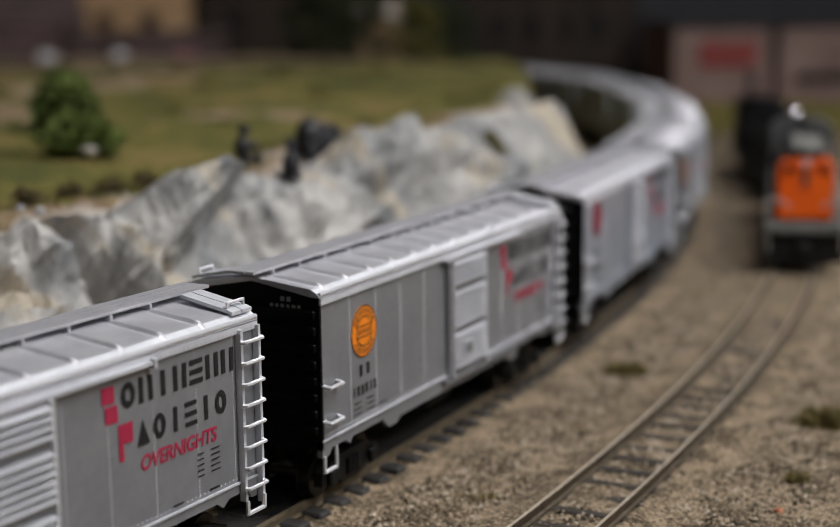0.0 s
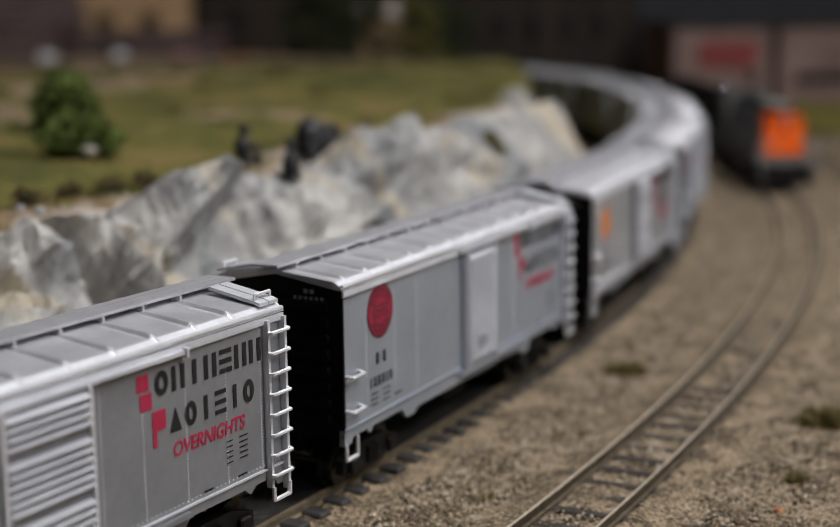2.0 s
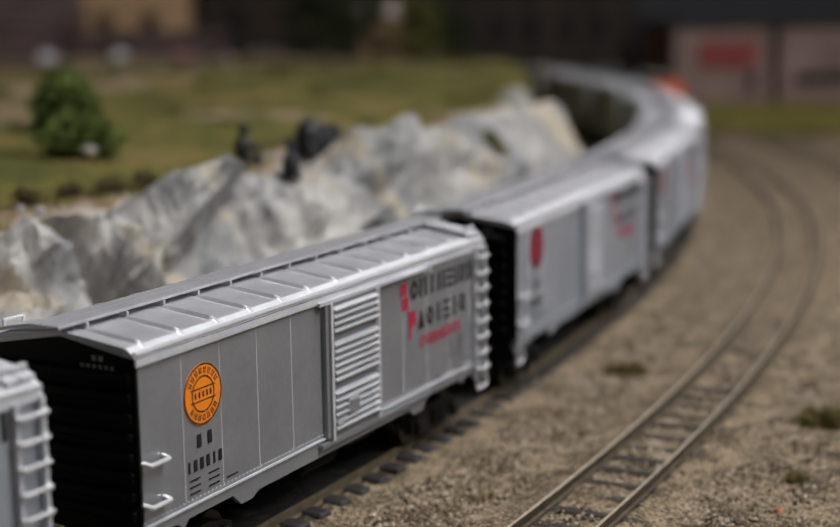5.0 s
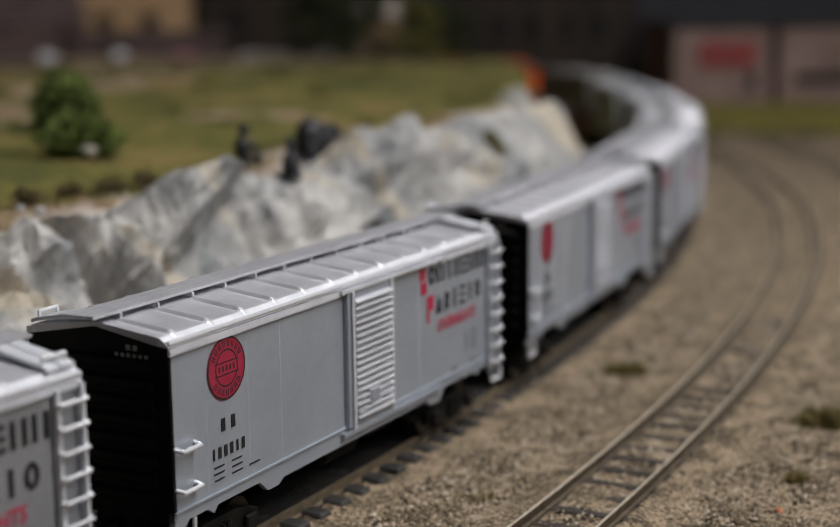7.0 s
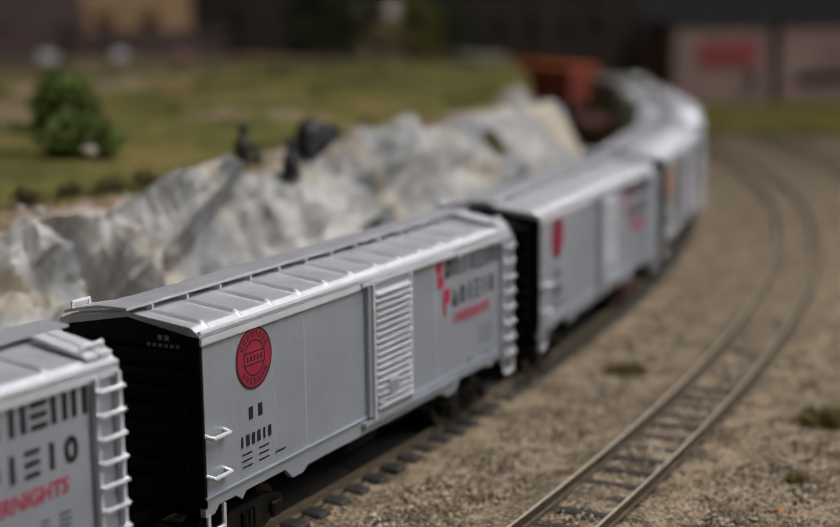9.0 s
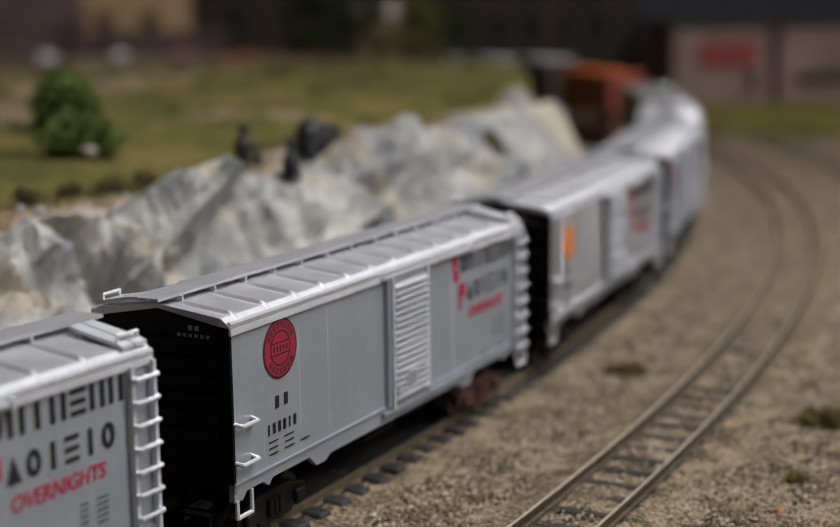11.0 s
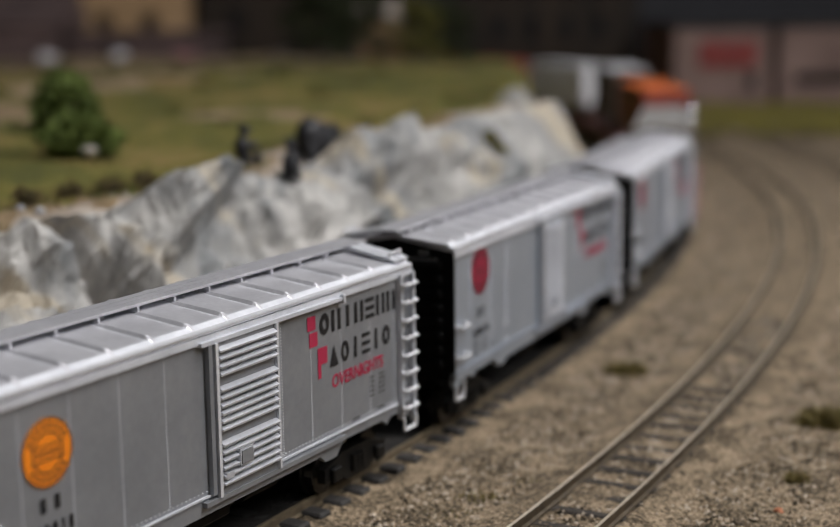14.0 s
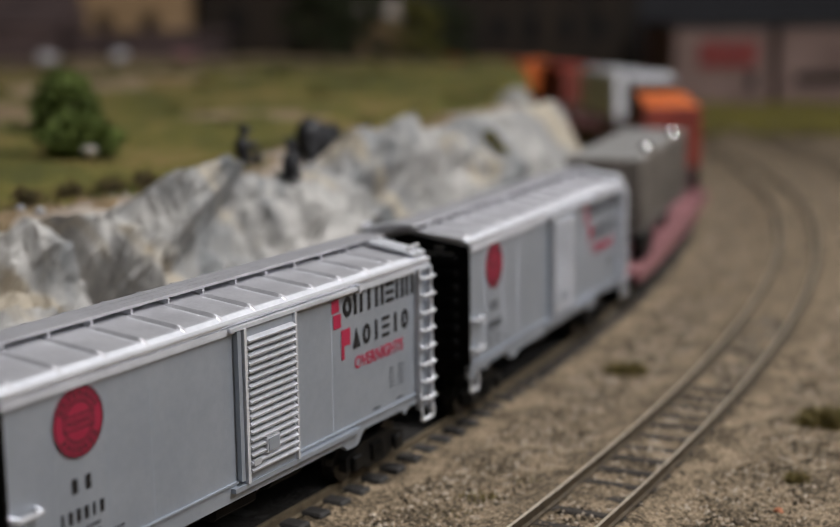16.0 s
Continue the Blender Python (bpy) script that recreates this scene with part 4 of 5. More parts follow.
# two chrome spheres added to mirror the lamp as blurred highlights
for x in (-0.060, 0.012):
    bm = bmesh.new()
    bmesh.ops.create_uvsphere(bm, u_segments=20, v_segments=10, radius=0.0030, matrix=Matrix.Translation((x, -0.0122, 0.0542)))
    part("glint_sphere", bm, M["chrome"], flats[0][1], "small chrome sphere added for a bright glint", True)


# ---- train on the outer track ----
def locomotive():
    """Seen from its end: orange hood, grey deck and railings."""
    root = new("locomotive")
    part("frame", box(-0.100, 0.100, -0.0160, 0.0160, 0.0125, 0.0165, bevel=0.0005), M["loco_grey"], root)
    part("pilot", prism([(-0.0165, 0.0040), (-0.0165, 0.0165), (0.0165, 0.0165), (0.0165, 0.0040), (0.006, 0.0025), (-0.006, 0.0025)], 0, -0.102, -0.0995), M["truck_black"], root)
    part("end_sill", box(-0.1035, -0.1015, -0.0162, 0.0162, 0.0160, 0.0200, bevel=0.0004), M["sill_grey"], root, "grey end sill")
    bm = bmesh.new()
    add_prism(bm, [(-0.0112, 0.0165), (-0.0112, 0.0410), (-0.0083, 0.0446), (0.0083, 0.0446), (0.0112, 0.0410), (0.0112, 0.0165)], 0, -0.090, 0.045)
    part("hood", bm, M["loco_grey"], root)
    bm = bmesh.new()
    add_prism(bm, [(-0.0114, 0.0205), (-0.0114, 0.0415), (-0.0085, 0.0450), (0.0085, 0.0450), (0.0114, 0.0415), (0.0114, 0.0205)], 0, -0.0908, -0.070)
    part("hood_end", bm, M["orange"], root, "bright orange hood end")
    part("hood_door", box(-0.0914, -0.0907, -0.0010, 0.0010, 0.0340, 0.0425), M["loco_grey"], root)
    for y in (-0.0072, 0.0072):
        part("number_board", box(-0.0914, -0.0907, y - 0.0016, y + 0.0016, 0.0400, 0.0432), M["window_dark"], root)
    part("end_headlight", box(-0.0922, -0.0907, -0.0020, 0.0020, 0.0426, 0.0446, bevel=0.0004), M["handrail"], root)
    for x in (-0.066, -0.048):
        bm = bmesh.new()
        add_cyl(bm, (x, 0.005, 0.0480), (x, 0.005, 0.0535), 0.0016, 12)
        part("exhaust_stack", bm, M["handrail"], root)
    part("roof_fan_housing", box(-0.086, 0.045, -0.0075, 0.0075, 0.0455, 0.0485, bevel=0.001), M["truck_black"], root, "black roof equipment")
    for x in (-0.075, -0.055, -0.035):
        bm = bmesh.new()
        add_cyl(bm, (x, 0, 0.0485), (x, 0, 0.0505), 0.0065, 20)
        part("roof_fan", bm, M["handrail"], root)
    bm = bmesh.new()
    add_prism(bm, [(-0.0155, 0.0165), (-0.0155, 0.0480), (-0.009, 0.0520), (0.009, 0.0520), (0.0155, 0.0480), (0.0155, 0.0165)], 0, 0.045, 0.072)
    cab = part("cab", bm, M["loco_grey"], root)
    for y in (-0.0156, 0.0153):
        part("cab_window", box(0.050, 0.066, y, y + 0.0003, 0.036, 0.045), M["window_dark"], cab)
    part("nose", box(0.072, 0.092, -0.0105, 0.0105, 0.0165, 0.0360, bevel=0.0015), M["loco_grey"], root)
    bm = bmesh.new()
    for y in (-0.0022, 0.0022):
        add_cyl(bm, (0.0425, y, 0.0535), (0.0455, y, 0.0535), 0.0018, 14)
    part("headlight", bm, M["chrome"], root, "twin chrome headlight")
    for y in (-0.0153, 0.0153):
        bm = bmesh.new()
        add_tube(bm, [(-0.1015, y, 0.0165), (-0.1015, y, 0.0290), (-0.090, y, 0.0300), (0.044, y, 0.0300)], 0.0005)
        for x in (-0.09, -0.06, -0.03, 0.0, 0.03):
            add_cyl(bm, (x, y, 0.0165), (x, y, 0.0300), 0.0004, 6)
        part("handrail", bm, M["handrail"], root)
    bm = bmesh.new()
    for s in (-1, 1):
        add_tube(bm, [(-0.1020, s * 0.0150, 0.0080), (-0.1020, s * 0.0158, 0.0280), (-0.1020, s * 0.0120, 0.0300), (-0.1020, s * 0.0060, 0.0270)], 0.0006)
    part("end_rail", bm, M["handrail"], root)
    bm = bmesh.new()
    add_prism(bm, [(-0.011, 0.0045), (-0.0125, 0.0125), (0.0125, 0.0125), (0.011, 0.0045)], 0, -0.028, 0.028)
    part("fuel_tank", bm, M["truck_black"], root)
    for x in (-0.068, 0.068):
        truck(root, x, M["truck_black"])
    bm = bmesh.new()
    add_box(bm, -0.111, -0.102, -0.002, 0.002, 0.0085, 0.0120, bevel=0.0005)
    part("coupler", bm, M["truck_black"], root)
    return tagged(root, "orange diesel model locomotive with grey deck and railings", "locomotive")


def dark_unit():
    """The black diesel coupled beyond the orange one, in shadow."""
    root = new("diesel_unit")
    part("frame", box(-0.095, 0.095, -0.0160, 0.0160, 0.0110, 0.0160, bevel=0.0005), M["truck_black"], root)
    part("hood", prism([(-0.0125, 0.0160), (-0.0125, 0.0430), (-0.0090, 0.0468), (0.0090, 0.0468), (0.0125, 0.0430), (0.0125, 0.0160)], 0, -0.088, 0.060), M["black"], root)
    cab = part("cab", prism([(-0.0155, 0.0160), (-0.0155, 0.0460), (-0.0090, 0.0500), (0.0090, 0.0500), (0.0155, 0.0460), (0.0155, 0.0160)], 0, 0.060, 0.086), M["black"], root)
    for y in (-0.0156, 0.0153):
        part("cab_window", box(0.065, 0.080, y, y + 0.0003, 0.035, 0.044), M["window_dark"], cab)
    for i in range(9):
        x = -0.080 + i * 0.0165
        for y in (-0.0131, 0.0125):
            part("hood_door", box(x - 0.0065, x + 0.0065, y, y + 0.0006, 0.0180, 0.0400), M["black"], root)
    for x in (-0.060, -0.035, -0.010):
        bm = bmesh.new()
        add_cyl(bm, (x, 0, 0.0466), (x, 0, 0.0490), 0.0068, 20)
        part("roof_fan", bm, M["truck_black"], root)
    bm = bmesh.new()
    bmesh.ops.create_uvsphere(bm, u_segments=20, v_segments=12, radius=0.0036, matrix=Matrix.Translation((-0.083, 0, 0.0490)))
    part("roof_dome", bm, M["chrome"], root, "shiny chrome dome on the roof", True)
    for y in (-0.0153, 0.0153):
        bm = bmesh.new()
        add_tube(bm, [(-0.093, y, 0.0160), (-0.093, y, 0.0290), (0.058, y, 0.0290)], 0.0005)
        for x in (-0.06, -0.03, 0.0, 0.03):
            add_cyl(bm, (x, y, 0.0160), (x, y, 0.0290), 0.0004, 6)
        part("handrail", bm, M["truck_black"], root)
    part("fuel_tank", box(-0.026, 0.026, -0.0120, 0.0120, 0.0045, 0.0110, bevel=0.001), M["truck_black"], root)
    for x in (-0.064, 0.064):
        truck(root, x, M["truck_black"])
    return tagged(root, "black diesel model locomotive coupled to the orange one", "locomotive")


loco = locomotive()
second = dark_unit()


# ---- plants ----
def clump(bm, centre, radius, count, leaf, rng, squash=0.8):
    for _ in range(count):
        d = Vector((rng.gauss(0, 1), rng.gauss(0, 1), rng.gauss(0, 1))).normalized()
        r = radius * (0.55 + 0.5 * rng.random()) * (1 + 0.35 * noise.noise(d * 2.0 + Vector(centre) * 40))
        c = Vector(centre) + Vector((d.x * r, d.y * r, d.z * r * squash))
        q = Vector((rng.gauss(0, 1), rng.gauss(0, 1), rng.gauss(0, 1))).normalized()
        a = q.orthogonal().normalized() * leaf * rng.uniform(0.6, 1.3)
        b = q.cross(a)
        vs = [bm.verts.new(c + v) for v in (a, b * 0.7, -a, -b * 0.7)]
        bm.faces.new(vs)


def bush(x, y, z, r, tall, label, seed, mat, count=900):
    rng = random.Random(seed)
    root = new("bush")
    bm = bmesh.new()
    for i in range(5):
        a = i * 1.3
        add_cyl(bm, (x, y, z - 0.002), (x + r * 0.6 * math.cos(a), y + r * 0.6 * math.sin(a), z + tall * 0.6), r * 0.06, 6, r * 0.02)
    part("stem", bm, M["bark"], root)
    bm = bmesh.new()
    for i in range(14):
        h = i / 13
        wide = 0.75 - 0.45 * abs(h - 0.35)
        c = (x + rng.uniform(-1, 1) * r * wide * 0.8, y + rng.uniform(-1, 1) * r * wide * 0.8, z + tall * (0.10 + 0.72 * h))
        clump(bm, c, r * 0.46, count // 15, r * 0.09, rng)
    clump(bm, (x + r * 0.95, y - r * 0.2, z + tall * 0.18), r * 0.42, count // 12, r * 0.09, rng)
    part("crown", bm, mat, root)
    return tagged(root, label, "bush")


def tree(x, y, z, tall, r, seed, label, mat="tree_leaf"):
    rng = random.Random(seed)
    root = new("tree")
    bm = bmesh.new()
    add_cyl(bm, (x, y, z - 0.004), (x, y, z + tall * 0.8), tall * 0.035, 8, tall * 0.01)
    tips = []
    for i in range(8):
        a, h = i * 2.4, z + tall * (0.3 + 0.07 * i)
        tip = (x + r * 0.7 * math.cos(a), y + r * 0.7 * math.sin(a), h + tall * 0.12)
        add_cyl(bm, (x, y, h), tip, tall * 0.012, 6, tall * 0.004)
        tips.append(tip)
    part("trunk", bm, M["bark"], root)
    bm = bmesh.new()
    for c in tips + [(x, y, z + tall * 0.85)]:
        clump(bm, c, r * 0.5, 110, r * 0.12, rng)
    part("crown", bm, M[mat], root)
    return tagged(root, label, "tree", "dark trees behind the hill")


def tuft(x, y, r, tall, seed, label, count=700):
    rng = random.Random(seed)
    verts, faces = [], []
    for _ in range(count):
        a, d = rng.uniform(0, 6.283), r * math.sqrt(rng.random()) * rng.uniform(0.75, 1.05)
        px, py = x + d * math.cos(a), y + 0.7 * d * math.sin(a)
        lean = Vector((rng.gauss(0, 0.6), rng.gauss(0, 0.6), 1)).normalized() * tall * rng.uniform(0.4, 1.1) * (1.05 - 0.6 * (d / r) ** 2)
        w = Vector((rng.uniform(-1, 1), rng.uniform(-1, 1), 0)).normalized() * rng.uniform(0.0002, 0.0004)
        b = len(verts)
        base = Vector((px, py, GROUND + 0.0004))
        verts += [tuple(base - w), tuple(base + w), tuple(base + lean)]
        faces.append((b, b + 1, b + 2))
    me = bpy.data.meshes.new("grass_tuft")
    me.from_pydata(verts, [], faces)
    me.materials.append(M["tuft"])
    tagged(new("grass_tuft", me), label, "grass tuft", "tufts in the ballast")


bush(-0.1365, 0.560, 0.0555, 0.0170, 0.033, "dark green foam bush on the grass hill", 5, M["leaf"], 5200)
tuft(0.064, 0.440, 0.0074, 0.0056, 1, "small olive grass tuft in the ballast")
tuft(0.111, 0.381, 0.0092, 0.0070, 2, "larger olive brown grass tuft in the ballast", 1100)
tuft(0.090, 0.333, 0.0034, 0.0038, 3, "tiny dry grass tuft in the ballast", 300)
for i, (x, y, r) in enumerate(((0.122, 0.58, 0.007), (0.108, 0.56, 0.008), (0.013, 0.325, 0.007), (0.007, 0.313, 0.008), (0.185, 0.93, 0.010), (0.098, 0.445, 0.003), (0.020, 0.300, 0.006), (0.028, 0.335, 0.006))):
    tuft(x, y, r, 0.0014, 30 + i, "low sparse moss in the ballast", 160)


for i, (x, y, r, tall) in enumerate(((-0.105, 1.56, 0.035, 0.12), (-0.07, 1.60, 0.040, 0.13), (0.03, 1.56, 0.03, 0.10))):
    tree(x, y, 0.02, tall, r, 20 + i, "dark green model tree behind the hill")


tree(0.000, 1.50, 0.02, 0.105, 0.026, 27, "olive green model tree behind the hill", "tree_olive")


def stone(x, y, z, r, mat, label, seed):
    rng = random.Random(seed)
    bm = bmesh.new()
    bmesh.ops.create_icosphere(bm, subdivisions=2, radius=r)
    for v in bm.verts:
        v.co *= 1 + 0.35 * noise.noise(v.co * (1.3 / r) + Vector((seed, 0, 0)))
        v.co.z *= 0.7
    ob = finish("stone", bm, mat)
    ob.matrix_basis = pose(x, y, z, 0, 0, rng.uniform(0, 360))
    return tagged(ob, label, "stone", "loose stones")


stone(0.0805, 0.312, GROUND + 0.0010, 0.0011, M["clay"], "small orange clay pebble in the ballast", 1)
stone(-0.1215, 0.532, 0.0600, 0.0031, M["rock"], "pale grey stone beside the bush", 2)
for i, (x, y, r) in enumerate(((-0.1105, 0.417, 0.0017), (-0.118, 0.424, 0.0012))):
    stone(x, y, 0.0532, r, M["pale_stone"], "pale grey stone at the turf's edge", 5 + i)
bush(0.0292, 0.594, 0.0505, 0.0062, 0.0100, "small olive shrub growing out of the rock", 9, M["grass_dry"], 1100)


for i, (x, y, r) in enumerate(((-0.0880, 0.464, 0.0070), (-0.0990, 0.459, 0.0060), (-0.0790, 0.474, 0.0055), (-0.1080, 0.448, 0.0060), (-0.1190, 0.436, 0.0060), (-0.0680, 0.490, 0.0050))):
    bush(x, y, 0.0525 + 0.02 * (y - 0.44), r, r * 0.9, "low dark brown scrub at the turf's edge", 40 + i, M["brown_moss"], 420)


# ---- bears on the rocks ----
def bear(x, y, z, tall, turn, upright, label):
    """A plain small figure of a bear, one mesh."""
    bm = bmesh.new()
    def ball(cx, cy, cz, rx, ry, rz):
        bmesh.ops.create_icosphere(bm, subdivisions=2, radius=1, matrix=Matrix.Translation((cx, cy, cz)) @ Matrix.Diagonal((rx, ry, rz, 1)))
    if upright:
        ball(0, 0, 0.40, 0.20, 0.22, 0.34)
        ball(0.05, 0, 0.85, 0.14, 0.13, 0.14)
        ball(0.19, 0, 0.82, 0.08, 0.06, 0.06)
        for s in (-1, 1):
            ball(0.02, s * 0.10, 0.98, 0.04, 0.04, 0.05)
            ball(0.18, s * 0.17, 0.52, 0.17, 0.06, 0.08)
            ball(0.10, s * 0.14, 0.09, 0.16, 0.09, 0.10)
    else:
        ball(0, 0, 0.50, 0.44, 0.32, 0.36)
        ball(-0.12, 0, 0.62, 0.34, 0.28, 0.34)
        ball(0.52, 0, 0.62, 0.18, 0.16, 0.17)
        ball(0.68, 0, 0.56, 0.10, 0.08, 0.08)
        for s in (-1, 1):
            ball(0.48, s * 0.12, 0.78, 0.05, 0.04, 0.05)
            for lx in (-0.32, 0.30):
                ball(lx, s * 0.17, 0.26, 0.11, 0.09, 0.27)
    for v in bm.verts:
        v.co = v.co * tall
    ob = finish("bear_figure", bm, M["bear"], None, "", True)
    ob.matrix_basis = pose(x, y, z, 0, 0, turn)
    return tagged(ob, label, "figurine", "bears on the rocks")


# ---- buildings in the distance ----
def house(name, x0, x1, y0, y1, z0, z1, wall_mat, roof_mat, label, windows, rise=0.0):
    root = new(name)
    part("wall", box(x0, x1, y0, y1, z0, z1), wall_mat, root)
    ov = 0.006
    if rise:
        part("roof", prism([(y0 - ov, z1), ((y0 + y1) / 2, z1 + rise), (y1 + ov, z1)], 0, x0 - ov, x1 + ov), roof_mat, root)
    else:
        part("roof", box(x0 - ov, x1 + ov, y0 - ov, y1 + ov, z1, z1 + 0.006), roof_mat, root)
    for (wx, wz, ww, wh) in windows:
        w = part("window", box(wx, wx + ww, y0 - 0.002, y0 - 0.0005, wz, wz + wh), M["window_dark"], root)
        part("frame", box(wx - 0.001, wx + ww + 0.001, y0 - 0.003, y0 - 0.0005, wz - 0.0015, wz), wall_mat, w)
    return tagged(root, label, "building", "buildings beyond the tracks")


def backdrop_buildings():
    g = GROUND
    b = house("warehouse", 0.300, 0.412, 1.70, 1.95, g, 0.086, M["wall_pink"], M["roof_slate"], "faded pink warehouse with a red painted sign", [(0.385, 0.012, 0.012, 0.02)])
    part("wall_sign", box(0.328, 0.395, 1.696, 1.6985, 0.040, 0.070), M["sign_red"], b, "red painted wall sign")
    house("warehouse", 0.424, 0.62, 1.70, 1.95, g, 0.086, M["wall_pink"], M["roof_slate"], "faded pink warehouse beside a dark alley", [(0.44, 0.02, 0.07, 0.012), (0.53, 0.02, 0.05, 0.02)])
    house("dark_shed", 0.28, 0.75, 2.05, 2.3, g, 0.20, M["roof_slate"], M["roof_slate"], "dark blue-grey shed behind the warehouses", [])
    house("timber_mill", 0.06, 0.295, 1.95, 2.25, g, 0.22, M["timber"], M["timber"], "tall dark brown timber mill", [(0.10 + i * 0.045, 0.07 + j * 0.06, 0.018, 0.03) for i in range(4) for j in range(2)])
    house("brown_house", -0.66, -0.42, 1.70, 1.85, g, 0.098, M["wall_brown"], M["wall_brown"], "purple-brown wooden house beyond the hill", [(-0.56, 0.06, 0.02, 0.02)], 0.05)
    house("tan_house", -0.47, -0.30, 1.92, 2.1, g, 0.150, M["wall_tan"], M["wall_tan"], "tan house beyond the hill", [(-0.42, 0.09, 0.02, 0.02), (-0.36, 0.09, 0.02, 0.02)])
    house("brown_house", -0.41, -0.24, 1.72, 1.85, g, 0.083, M["wall_brown"], M["wall_brown"], "low brown house beyond the hill", [(-0.37, 0.055, 0.02, 0.014)])
    house("brown_house", -0.29, -0.12, 1.95, 2.1, g, 0.16, M["timber"], M["timber"], "dark brown house beyond the hill", [(-0.25, 0.09, 0.02, 0.02)], 0.03)
    house("pale_house", -0.068, -0.020, 1.75, 1.85, g, 0.101, M["wall_tan"], M["wall_pale"], "small house with a pale pinkish roof", [], 0.022)


backdrop_buildings()


def pickup(x, y, z, turn, mat, label):
    """A small road vehicle far off."""
    root = new("parked_truck")
    part("cab", box(-0.006, 0.008, -0.010, 0.010, 0.004, 0.024, bevel=0.002), mat, root)
    part("bed", box(0.009, 0.036, -0.010, 0.010, 0.006, 0.020, bevel=0.001), mat, root)
    for wx in (0.0, 0.028):
        for wy in (-0.0095, 0.0095):
            bm = bmesh.new()
            add_cyl(bm, (wx, wy - 0.0015, 0.0048), (wx, wy + 0.0015, 0.0048), 0.0048, 14)
            part("wheel", bm, M["truck_black"], root)
    root.matrix_basis = pose(x, y, z, 0, 0, turn) @ Matrix.Scale(0.5, 4)
    return tagged(root, label, "truck", "parked road trucks")


# a shelf of ground beyond the hill carries the parked trucks
tagged(grid_mesh("yard", np.linspace(-0.8, 0.02, 40), np.linspace(1.42, 1.68, 20), lambda x, y: 0.060 + 0.002 * np.sin(x * 30) + 0 * y, M["dirt"]), "bare brown yard beyond the hill", "yard", kind="structure")
pickup(-0.385, 1.50, 0.060, 70, M["white"], "small white parked truck beyond the hill")
pickup(-0.318, 1.55, 0.060, 85, M["white"], "small white parked truck by the brown house")
pickup(-0.250, 1.52, 0.060, 20, M["maroon"], "small maroon parked truck beyond the hill")
tagged(grid_mesh("turf_strip", np.linspace(0.20, 1.3, 80), np.linspace(1.27, 1.69, 40), lambda x, y: GROUND + 0.003 + 0.003 * np.sin(x * 60) * np.sin(y * 45), M["grass_dry"]), "strip of yellow-green turf before the warehouses", "turf", kind="structure")


# ---- loose ballast grains ----
def ballast_grains():
    rng = np.random.default_rng(4)
    n = 90000
    s = np.concatenate([rng.uniform(0.04, 0.42, 62000), rng.uniform(0.42, 0.85, n - 62000)])
    o = rng.uniform(-0.022, 0.165, n)
    base = np.array([[1, 0, 0], [-1, 0, 0], [0, 1, 0], [0, -1, 0], [0, 0, 1], [0, 0, -1]], float)
    tri = np.array([[0, 2, 4], [2, 1, 4], [1, 3, 4], [3, 0, 4], [2, 0, 5], [1, 2, 5], [3, 1, 5], [0, 3, 5]])
    x = np.interp(s, LINE_S, LINE_X)
    y = np.interp(s, LINE_S, LINE_Y)
    a = np.interp(s, LINE_S, LINE_TH)
    x, y = x + o * np.sin(a), y - o * np.cos(a)
    size = 0.00020 + 0.00062 * rng.random(n) ** 2.3
    v = base[None] * size[:, None, None] * rng.uniform(0.6, 1.3, (n, 6, 1))
    t = rng.uniform(0, 6.28, n)
    c, sn = np.cos(t)[:, None], np.sin(t)[:, None]
    vx, vy = v[..., 0] * c - v[..., 1] * sn, v[..., 0] * sn + v[..., 1] * c
    z = GROUND + 0.0008 + rng.uniform(-0.0003, 0.0003, n)
    for off in (0.0, OUTER):
        d = abs(o - off)
        z = np.where((d > 0.0105) & (d < 0.022), -0.0026 - 0.0010 * np.clip((d - 0.0105) / 0.0115, 0, 1) - (0.0010 if off == 0 else 0), z)
        z = np.where(d <= 0.0105, -0.02 if off == 0 else -0.0030, z)
        z = np.where(abs(d - GAUGE / 2) < 0.0016, -0.02, z)
    verts = np.stack([vx + x[:, None], vy + y[:, None], v[..., 2] * 0.8 + z[:, None]], -1).reshape(-1, 3)
    faces = (tri[None] + 6 * np.arange(n)[:, None, None]).reshape(-1, 3)
    me = bpy.data.meshes.new("ballast_grains")
    me.from_pydata(verts.tolist(), [], faces.tolist())
    me.materials.append(M["pebble"])
    tagged(new("ballast_grains", me), "loose tan and grey ballast grains", "gravel", kind="stuff")


ballast_grains()


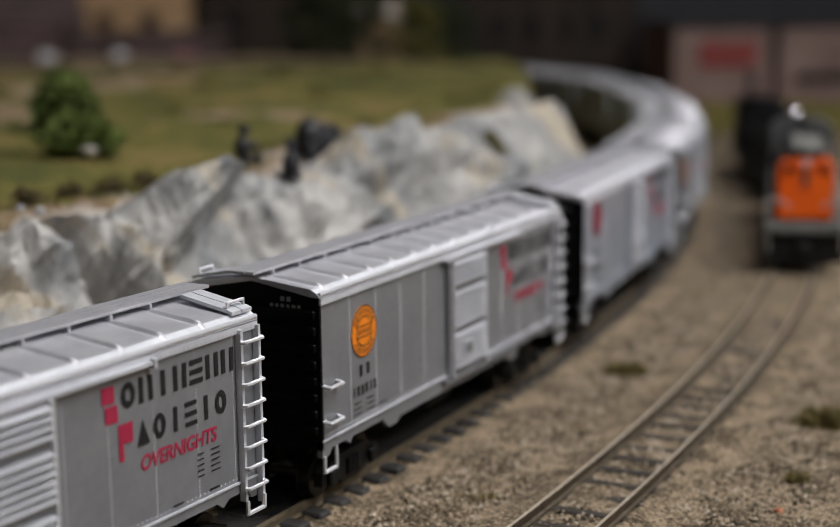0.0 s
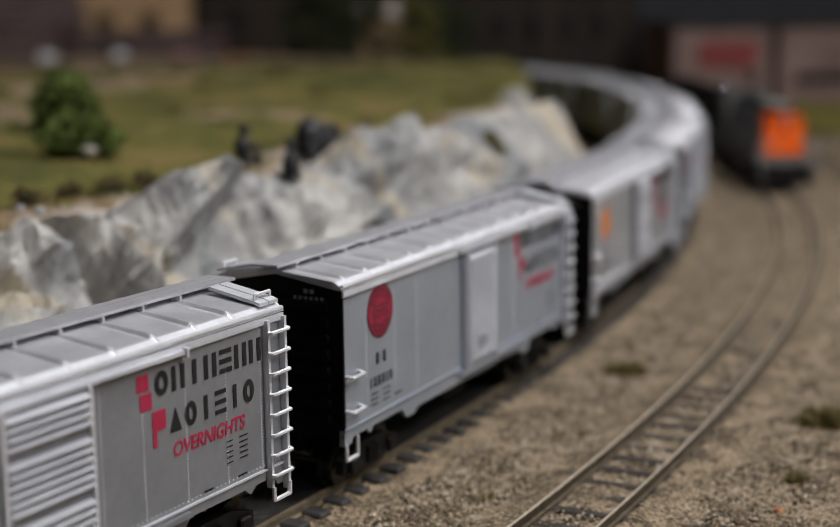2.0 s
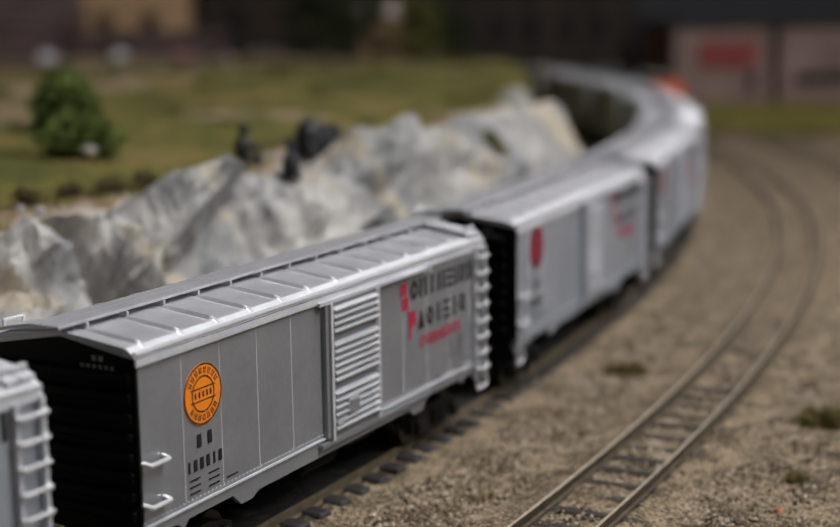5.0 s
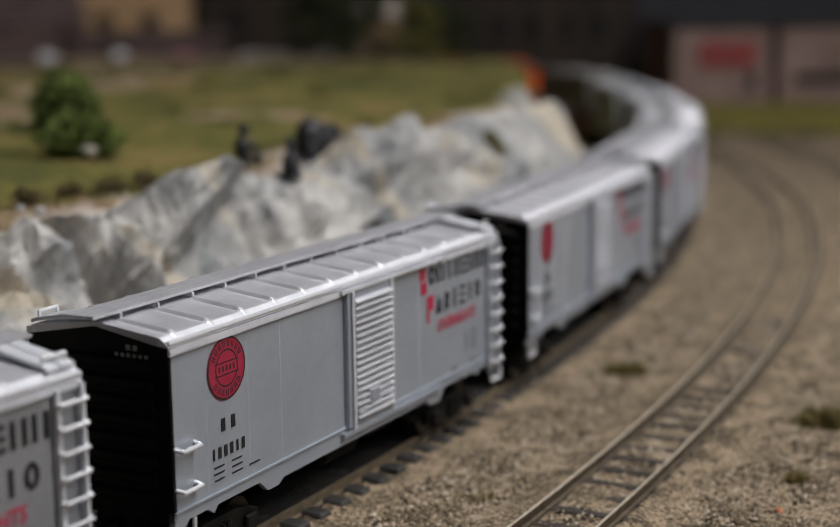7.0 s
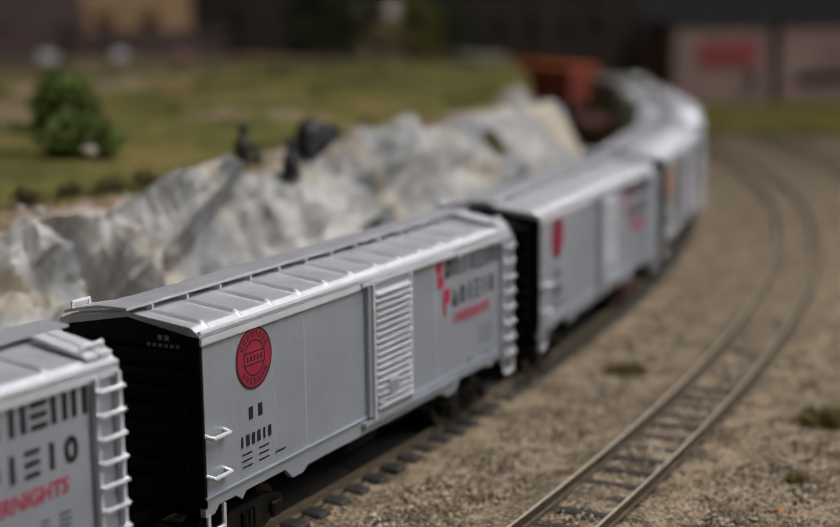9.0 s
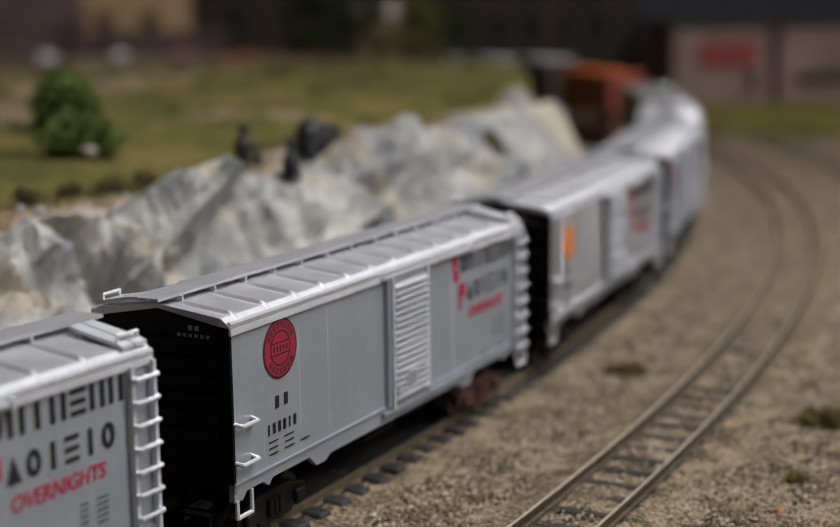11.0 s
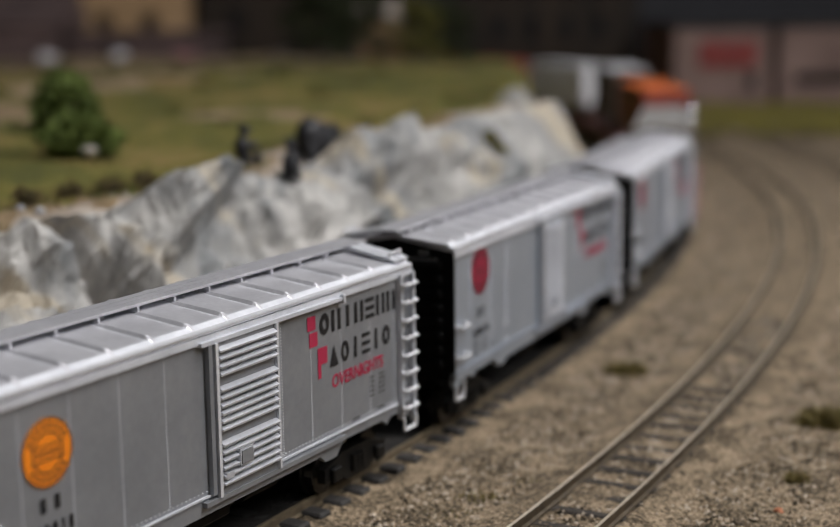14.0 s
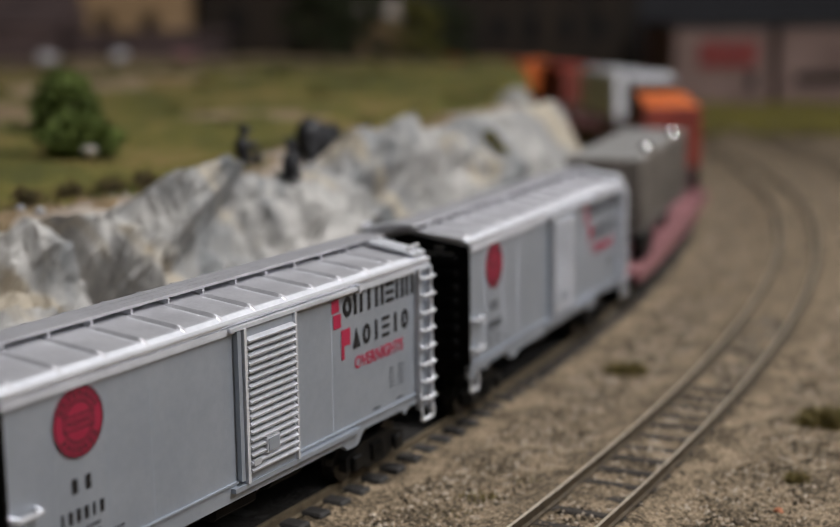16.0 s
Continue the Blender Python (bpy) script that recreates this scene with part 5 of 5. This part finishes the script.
def rim_tufts():
    """Brown-green fringe where the turf ends above the rocks."""
    rng = random.Random(8)
    for mat, label, n0 in (("tuft", "olive grass fringe at the turf's edge", 5200), ("leaf", "dark green scrub at the turf's edge", 1500)):
        spots = [(rng.uniform(-0.05, 0.72), rng.uniform(0.016, 0.05)) for _ in range(60)]
        pts = []
        for _ in range(n0):
            s, q = rng.choice(spots)
            s, q = s + rng.gauss(0, 0.006), q + rng.gauss(0, 0.005)
            x, y, a = on_line(s, -(q + float(np.interp(s, RIM_S, RIM_Q))))
            pts.append((x, y))
        zs = hill_height(np.array([p[0] for p in pts]), np.array([p[1] for p in pts]))
        verts, faces = [], []
        for (x, y), z in zip(pts, zs):
            d = Vector((rng.gauss(0, 0.6), rng.gauss(0, 0.6), 1)).normalized() * rng.uniform(0.0015, 0.0045)
            w = Vector((rng.uniform(-1, 1), rng.uniform(-1, 1), 0)).normalized() * 0.0004
            p = Vector((x, y, z - 0.0005))
            b = len(verts)
            verts += [tuple(p - w), tuple(p + w), tuple(p + d)]
            faces.append((b, b + 1, b + 2))
        me = bpy.data.meshes.new("grass_fringe")
        me.from_pydata(verts, [], faces)
        me.materials.append(M[mat])
        tagged(new("grass_fringe", me), label, "grass", kind="stuff")


rim_tufts()


def hill_scrub():
    """Low dark clumps scattered over the turf."""
    rng = random.Random(12)
    spots = [(rng.uniform(-0.42, 0.05), rng.uniform(0.66, 1.25)) for _ in range(60)]
    s, q = near_line(np.array([p[0] for p in spots]), np.array([p[1] for p in spots]))
    inside = q > np.interp(s, RIM_S, RIM_Q) + 0.03
    zs = hill_height(np.array([p[0] for p in spots]), np.array([p[1] for p in spots]))
    bm = bmesh.new()
    for (x, y), z, ok in zip(spots, zs, inside):
        if ok:
            r = rng.uniform(0.003, 0.009)
            clump(bm, (x, y, z + r * 0.2), r, 70, r * 0.22, rng, 0.5)
    ob = finish("scrub", bm, M["scrub"])
    tagged(ob, "low olive scrub clumps on the hill", "scrub", kind="stuff")


hill_scrub()
for (x, y, z, tall, turn, up, lab) in (
        (-0.0592, 0.485, 0.0590, 0.0135, 35, True, "small black bear figure sitting upright on the rocks"),
        (-0.0540, 0.485, 0.0590, 0.0062, 170, True, "tiny dark bear cub figure beside the upright bear"),
        (-0.0425, 0.478, 0.0540, 0.0140, 75, True, "small black bear figure on the rock's edge"),
        (-0.0372, 0.520, 0.0540, 0.0190, 55, False, "larger black bear figure on the rocks")):
    bear(x, y, z, tall, turn, up, lab)


# ---- what moves ----
LOCO_START, LOCO_SPEED = 0.560, 0.130


def motions():
    times = [0.5 * i for i in range(33)]
    for n, ob in cars.items():
        walk(ob, [(t, car_pose(START + n * SPACING - SPEED * t)) for t in times])
    tail = START + 9 * SPACING + HALF + 0.018
    for along, ob in flats:
        walk(ob, [(t, car_pose(tail + along - SPEED * t, 0.0, 0.072 if ob is flats[0][1] else 0.125)) for t in times])
    walk(loco, [(t, car_pose(LOCO_START + LOCO_SPEED * t, OUTER + 0.003, 0.068)) for t in times])
    walk(second, [(t, car_pose(LOCO_START + 0.202 + LOCO_SPEED * t, OUTER + 0.003, 0.064)) for t in times])


motions()
